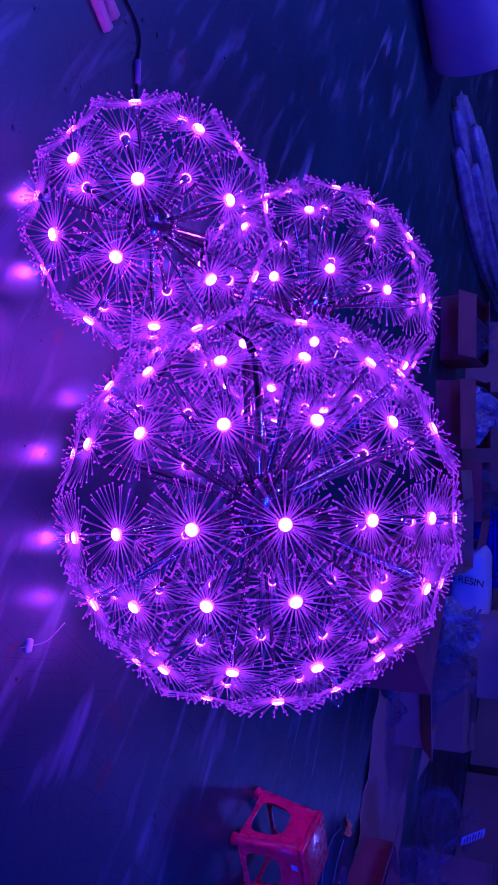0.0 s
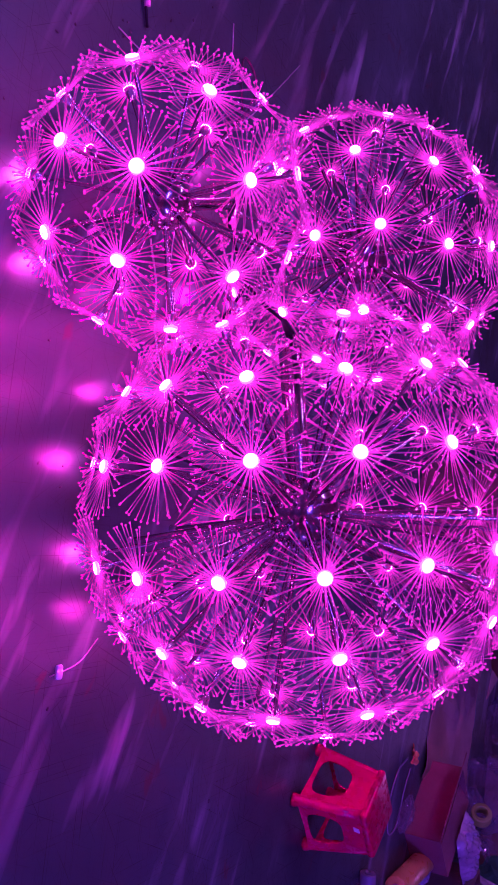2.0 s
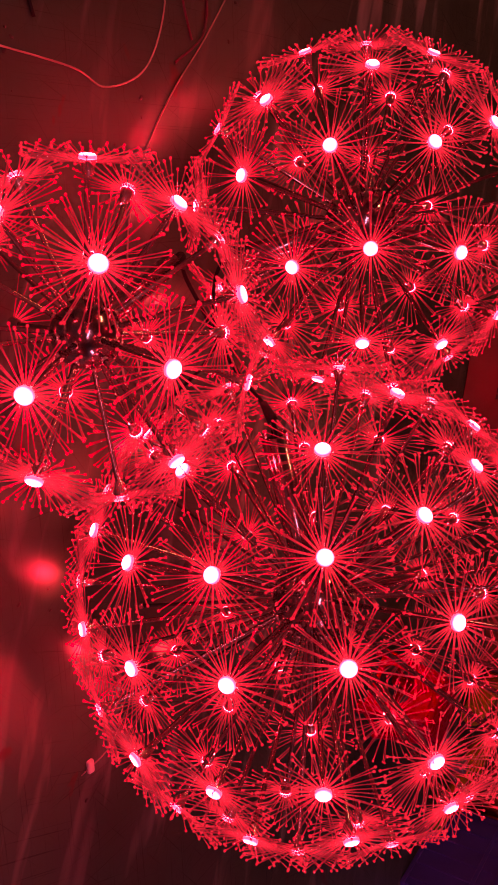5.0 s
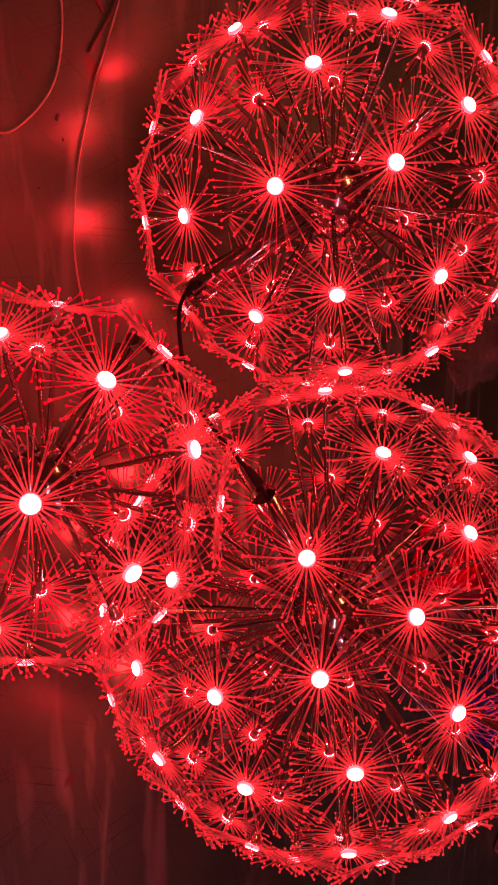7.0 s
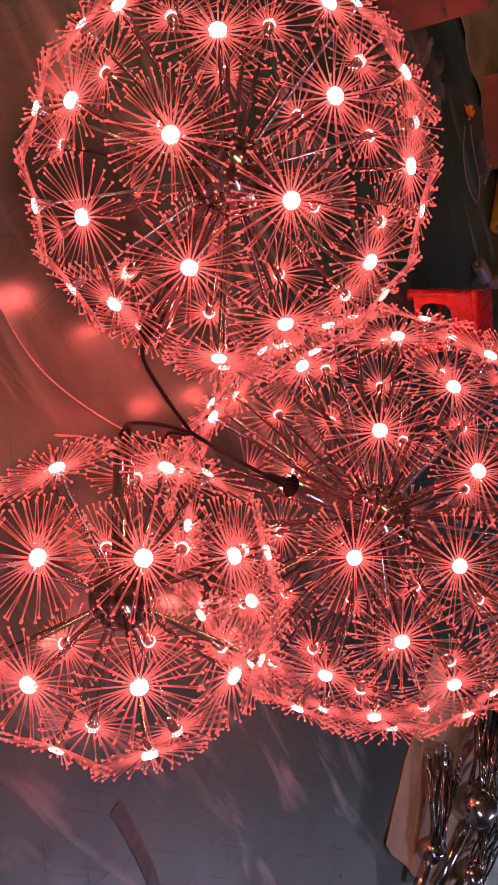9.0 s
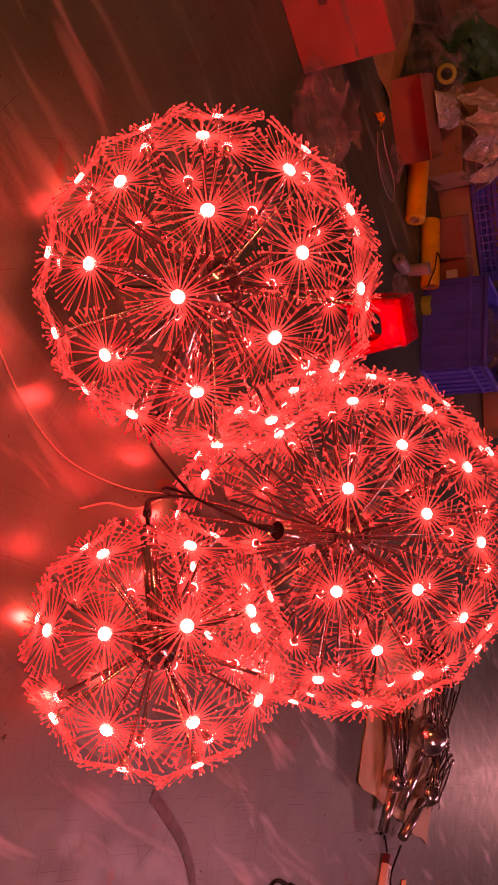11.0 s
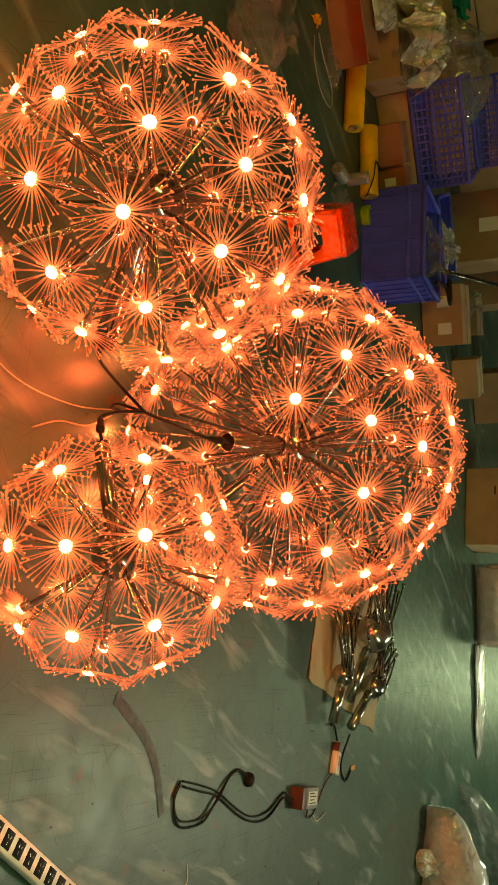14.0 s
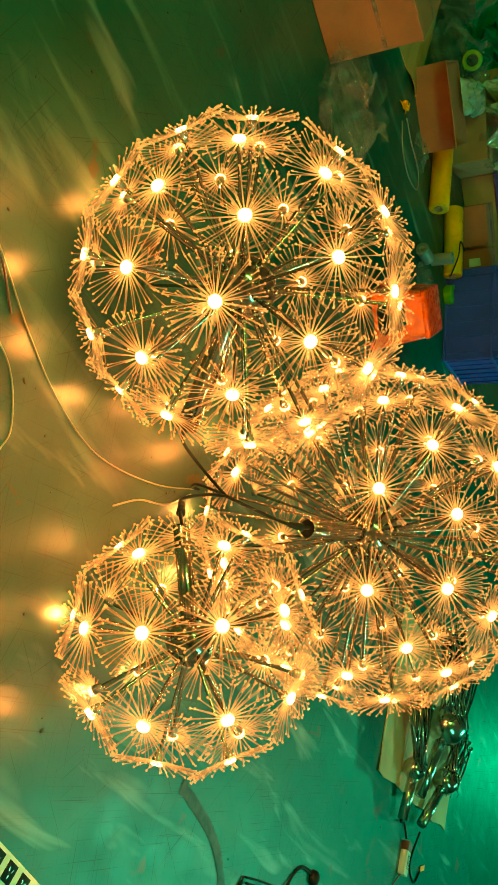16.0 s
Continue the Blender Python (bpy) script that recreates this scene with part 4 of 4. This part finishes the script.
k = carton(1.13, -2.07, 4, 0.66, 0.42, 0.40, CARTON_RED, label="closed reddish cardboard carton standing near the lamps")
part("tape", box(bmesh.new(), 0.64, 0.002, 0.018, Matrix.Translation((0, 0.214, 0.235))), CLEAR, k, "clear packing tape across the side", smooth=False)
for i in range(3):
    part("print", box(bmesh.new(), 0.022, 0.0015, 0.035, Matrix.Translation((-0.02 - 0.03 * i, 0.2135, 0.15))), INK, k, "dark printed mark", smooth=False)
plastic_bag(0.64, -1.74, 0.44, 0.36, 0.20, 2, turn=-48, label="crumpled clear plastic bag lying beside the carton")
plastic_bag(0.22, -3.50, 0.36, 0.32, 0.26, 6, label="heap of crumpled clear plastic bags among cartons")
plastic_bag(-0.28, -3.50, 0.36, 0.3, 0.26, 7, z=0.12, label="crumpled clear plastic bag in an open carton")
draped_film(-0.62, -3.86, 0.50, 20, 0.85, 0.62, 0.12, 0.22, 8, "crumpled clear plastic sheet draped over a basket and cartons")
carton(-0.45, -4.05, -30, 0.60, 0.40, 0.42, CARTON, label="closed brown carton under plastic bags")
draped_film(-0.32, -3.62, 0.34, -30, 0.55, 0.42, 0.10, 0.16, 9, "crumpled clear plastic sheet hanging over an open carton", MILKY)
plastic_bag(0.50, -3.95, 0.42, 0.38, 0.30, 10, label="heap of crumpled clear plastic bags among cartons")
plastic_bag(-0.15, -4.35, 0.7, 0.5, 0.45, 12, GREEN, label="crumpled heap of green cloth sacking")
plastic_bag(-0.02, -2.72, 0.16, 0.12, 0.06, 13, label="scrap of clear plastic film on the floor")
plastic_bag(-0.50, -2.27, 0.16, 0.10, 0.06, 14, label="scrap of clear plastic film by the stool")
roll("tape_roll", (0.20, -3.36, 0.235), (0.217, -3.303, 0.247), 0.055, LIME, "green roll of packing tape on a heap", LIME, "tape roll", 0.66)
carton(0.58, -4.70, 20, 0.7, 0.5, 0.45, CARTON, label="closed brown cardboard carton at the back")
k = carton(1.66, -3.86, 30, 0.62, 0.45, 0.30, CARTON, label="brown cardboard carton with printed lines")
for i in range(9):
    part("print", box(bmesh.new(), 0.34, 0.008, 0.0012, Matrix.Translation((0.05, -0.15 + 0.028 * i, 0.306))), INK, k, "dark printed line", smooth=False)
part("print", box(bmesh.new(), 0.09, 0.08, 0.0012, Matrix.Translation((-0.22, 0.05, 0.306))), CARTON_RED, k, "reddish printed square", smooth=False)
k = plastic_bag(0.98, -4.22, 0.46, 0.34, 0.30, 31, label="crumpled shiny bag with a white label")
top = max((v.co for v in k.data.vertices if abs(v.co.x) < 0.12 and abs(v.co.y) < 0.10), key=lambda c: c.z)
sticker(k, Matrix.Translation(top + Vector((-0.01, 0.03, -0.004))) @ pose(0, 0, 0, -38, -12, 60), 0.07, 0.20, 7)
carton(1.28, -3.22, 48, 0.42, 0.40, 0.18, CARTON, open_top=True, flaps=((0, -62), (1, -100)), label="open dark brown carton with a hanging flap")
plastic_bag(1.55, -3.20, 0.44, 0.36, 0.34, 15, label="crumpled clear plastic bag on an open carton")
plastic_bag(1.95, -3.42, 0.42, 0.34, 0.32, 16, MILKY, label="knotted milky plastic bag among cartons")
flat_bag(1.12, -3.00, 40, 0.26, 0.24, 0.10, 17, "clear plastic bag lying on cardboard", z=0.012)
carton(2.35, -4.30, 40, 0.6, 0.5, 0.42, CARTON_PALE, open_top=True, flaps=((0, -40), (1, -80)), label="open pale cardboard carton with raised flaps")
carton(2.55, -3.15, 44, 0.50, 0.40, 0.26, CARTON, open_top=True, flaps=((0, -100), (3, -95)), label="open brown carton with plastic inside")
carton(3.12, -3.32, 44, 0.44, 0.40, 0.30, CARTON_RED, open_top=True, flaps=((1, -100),), label="open reddish cardboard carton with plastic inside")
carton(3.42, -2.82, 46, 0.50, 0.42, 0.28, CARTON_RED, open_top=True, flaps=((0, -110), (2, 70)), label="open reddish cardboard carton with plastic inside")
carton(3.98, -2.48, 42, 0.48, 0.44, 0.26, CARTON_RED, open_top=True, flaps=((0, -115), (2, 75)), label="open reddish cardboard carton with plastic inside")
plastic_bag(3.98, -2.50, 0.40, 0.36, 0.26, 18, z=0.06, label="clear plastic film stuffed in a carton")
plastic_bag(3.44, -2.84, 0.44, 0.38, 0.32, 19, MILKY, z=0.05, label="milky plastic film stuffed in a carton")
plastic_bag(3.12, -3.34, 0.36, 0.32, 0.34, 20, z=0.06, label="clear plastic film stuffed in a carton")
crate(3.25, -4.15, 42, 0.6, 0.44, 0.34, 0.0, True, "blue plastic lattice basket standing among cartons")
carton(3.9, -3.75, 40, 0.6, 0.5, 0.5, CARTON, label="closed brown cardboard carton at the back")
carton(4.6, -3.3, 38, 0.6, 0.5, 0.42, CARTON, label="closed brown cardboard carton at the back")
roll("foam_roll", (4.98, -0.80, 0.33), (4.80, 1.6, 0.33), 0.33, FOAM, "large grey foam roll lying on the floor")
for i, (x, y, r, z) in enumerate(((5.10, -1.55, 0.06, 0.06), (5.26, -1.30, 0.055, 0.055), (5.20, -1.75, 0.055, 0.15), (5.44, -1.25, 0.06, 0.06), (5.36, -1.50, 0.06, 0.16), (5.60, -1.35, 0.06, 0.06), (5.52, -1.60, 0.06, 0.16))):
    pts = [Vector((x + 1.15 * k / 16 - 0.22 * math.sin(math.pi * k / 16), y - 2.4 * k / 16, z)) + 0.03 * Vector((noise.noise(Vector((k * 0.3, i, 0))), 0, 0.6 * max(0, noise.noise(Vector((k * 0.3, i, 5)))))) for k in range(17)]
    bm = bmesh.new()
    rings = []
    for k, p in enumerate(pts):
        taper = 0.55 if k == 0 else 0.85 if k == 1 else 1.0
        ring = []
        for s in range(24):
            a = 2 * math.pi * s / 24
            fold = 1 + 0.16 * math.sin(4 * a + i * 2 + 0.25 * k) + 0.16 * noise.noise(Vector((math.cos(a) * 1.6, math.sin(a) * 1.6, k * 0.35 + i * 7)))
            ring.append(bm.verts.new(p + r * taper * fold * Vector((math.cos(a), 0.35 * math.cos(a), math.sin(a)))))
        rings.append(ring)
    for p, q in zip(rings, rings[1:]):
        for s in range(24):
            bm.faces.new((p[s], p[(s + 1) % 24], q[(s + 1) % 24], q[s]))
    bm.faces.new(rings[0][::-1])
    bm.faces.new(rings[-1])
    ob = part("wrapped_tube", bm, MILKY)
    tagged(ob, "long tube wrapped in milky plastic film", "tube", "wrapped tubes")


def sack(x, y, turn, z=0.0):
    bm = box(bmesh.new(), 0.62, 0.42, 0.30, Matrix(), 0.12, 4)
    bmesh.ops.subdivide_edges(bm, edges=bm.edges[:], cuts=1, use_grid_fill=True)
    for v in bm.verts:
        v.co += 0.02 * noise.noise_vector(v.co * 6)
        v.co.z = max(0, v.co.z)
    ob = part("sack", bm, PAPER)
    ob.matrix_basis = stand(x, y, turn, z)
    tagged(ob, "full white sack of granulate with dark lettering", "sack")
    cu = bpy.data.curves.new("lettering", "FONT")
    cu.body, cu.size, cu.extrude, cu.align_x = "S RESIN", 0.075, 0.001, "CENTER"
    cu.materials.append(INK)
    tx = new("lettering", cu)
    tx.parent = ob
    tx.matrix_basis = pose(0.02, 0.214, 0.16, 90, 0, 180) @ pose(0, 0, 0, 0, 0, 80)
    return ob


sack(2.75, -3.95, 48)

# behind the globes on the west side
carton(-2.95, -4.30, -40, 0.36, 0.30, 0.26, CARTON, label="small brown cardboard carton with clear film")
carton(-3.45, -4.05, -35, 0.34, 0.28, 0.22, CARTON_PALE, label="small pale cardboard carton")
plastic_bag(-2.70, -4.10, 0.34, 0.26, 0.3, 23, label="crumpled clear plastic film over small cartons")
plastic_bag(-1.58, -3.40, 0.42, 0.3, 0.2, 24, MILKY, z=0.12, label="milky plastic film in a blue crate")
k = carton(-2.60, -5.0, -48, 0.6, 0.5, 0.55, CARTON, label="closed brown carton with a white label")
sticker(k, pose(0.0, 0.255, 0.36, -90, 0, 180), 0.12, 0.16, 5)
carton(-3.3, -5.3, -45, 0.6, 0.5, 0.5, CARTON, label="closed brown cardboard carton at the back")
carton(-4.35, -4.75, -35, 0.5, 0.4, 0.40, CARTON, label="closed brown cardboard carton at the back")
k = carton(-4.72, -3.55, -62, 0.72, 0.5, 0.45, CARTON_PALE, label="large pale cardboard carton with dark print")
for i in range(3):
    part("print", box(bmesh.new(), 0.16 - 0.04 * i, 0.0015, 0.014, Matrix.Translation((0.15, 0.256, 0.34 - 0.04 * i))), INK, k, "dark printed bar", smooth=False)
roll("wrapped_roll", (-5.75, -2.75, 0.22), (-5.25, -3.30, 0.22), 0.22, WHITEFILM, "roll wrapped in milky plastic film", PAPER)
wrapped_bundle((-6.35, -1.85), (-5.80, -2.75), 0.50, 0.06, 4, WHITEFILM, "strip of milky film trailing on the floor", 0.3)
wrapped_bundle((-4.42, -0.62), (-5.05, 0.45), 0.34, 0.42, 3, WHITEFILM, "slack white plastic film bundle on the floor", 0.45)
wrapped_bundle((-5.55, -1.25), (-7.4, -0.75), 0.40, 0.34, 7, CLEAR, "clear glossy film bundle with a pointed end", 0.08)
wrapped_bundle((-5.35, -0.55), (-7.2, 0.25), 0.50, 0.34, 9, CLEAR, "clear glossy film bundle on the floor", 0.3)
plastic_bag(-4.40, -0.24, 0.16, 0.14, 0.12, 5, PAPER, turn=8, label="crumpled white paper against a film bundle")

# stacked cartons at the back of the hall
rnd = random.Random(11)
for i in range(15):
    x = -6.6 + i * 0.82
    if -5.2 < x < -3.2:      # a gap shows the floor beyond
        continue
    tz = 0.0
    for level in range(3):
        h = rnd.choice((0.36, 0.42, 0.5))
        carton(x + rnd.uniform(-0.05, 0.05), -5.9 - 0.1 * (i % 2), rnd.uniform(-6, 6), 0.74, 0.55, h, CARTON, z=tz, label="closed brown cardboard carton in a stack", group="stacked cartons", tape=False)
        tz += h + 0.004

# small things by the rolls
flat_bag(0.02, -3.30, 65, 0.34, 0.20, 0.09, 41, "torn piece of milky plastic film on cartons", MILKY, 0.19)
flat_bag(-0.10, -3.22, 20, 0.26, 0.16, 0.08, 42, "torn piece of milky plastic film beside a yellow roll", MILKY)
cable("cord", [(-0.72, -2.64, 0.06), (-0.64, -2.70, 0.108), (-0.60, -2.80, 0.112), (-0.68, -2.84, 0.11), (-0.70, -2.95, 0.05), (-0.62, -3.02, 0.006)], 0.004, BLACK, "dark cord looped over a yellow roll")
tagged(part("knob", tube(bmesh.new(), [(-1.34, -2.44, 0.40), (-1.30, -2.38, 0.43)], 0.008, 8), YELLOW), "small yellow tag on the black cables", "tag")
tagged(part("metal_bar", tube(bmesh.new(), [(-1.50, -2.95, 0.30), (-2.30, -3.75, 0.62)], 0.016, 10), STEEL), "thin steel bar leaning on a carton", "bar")
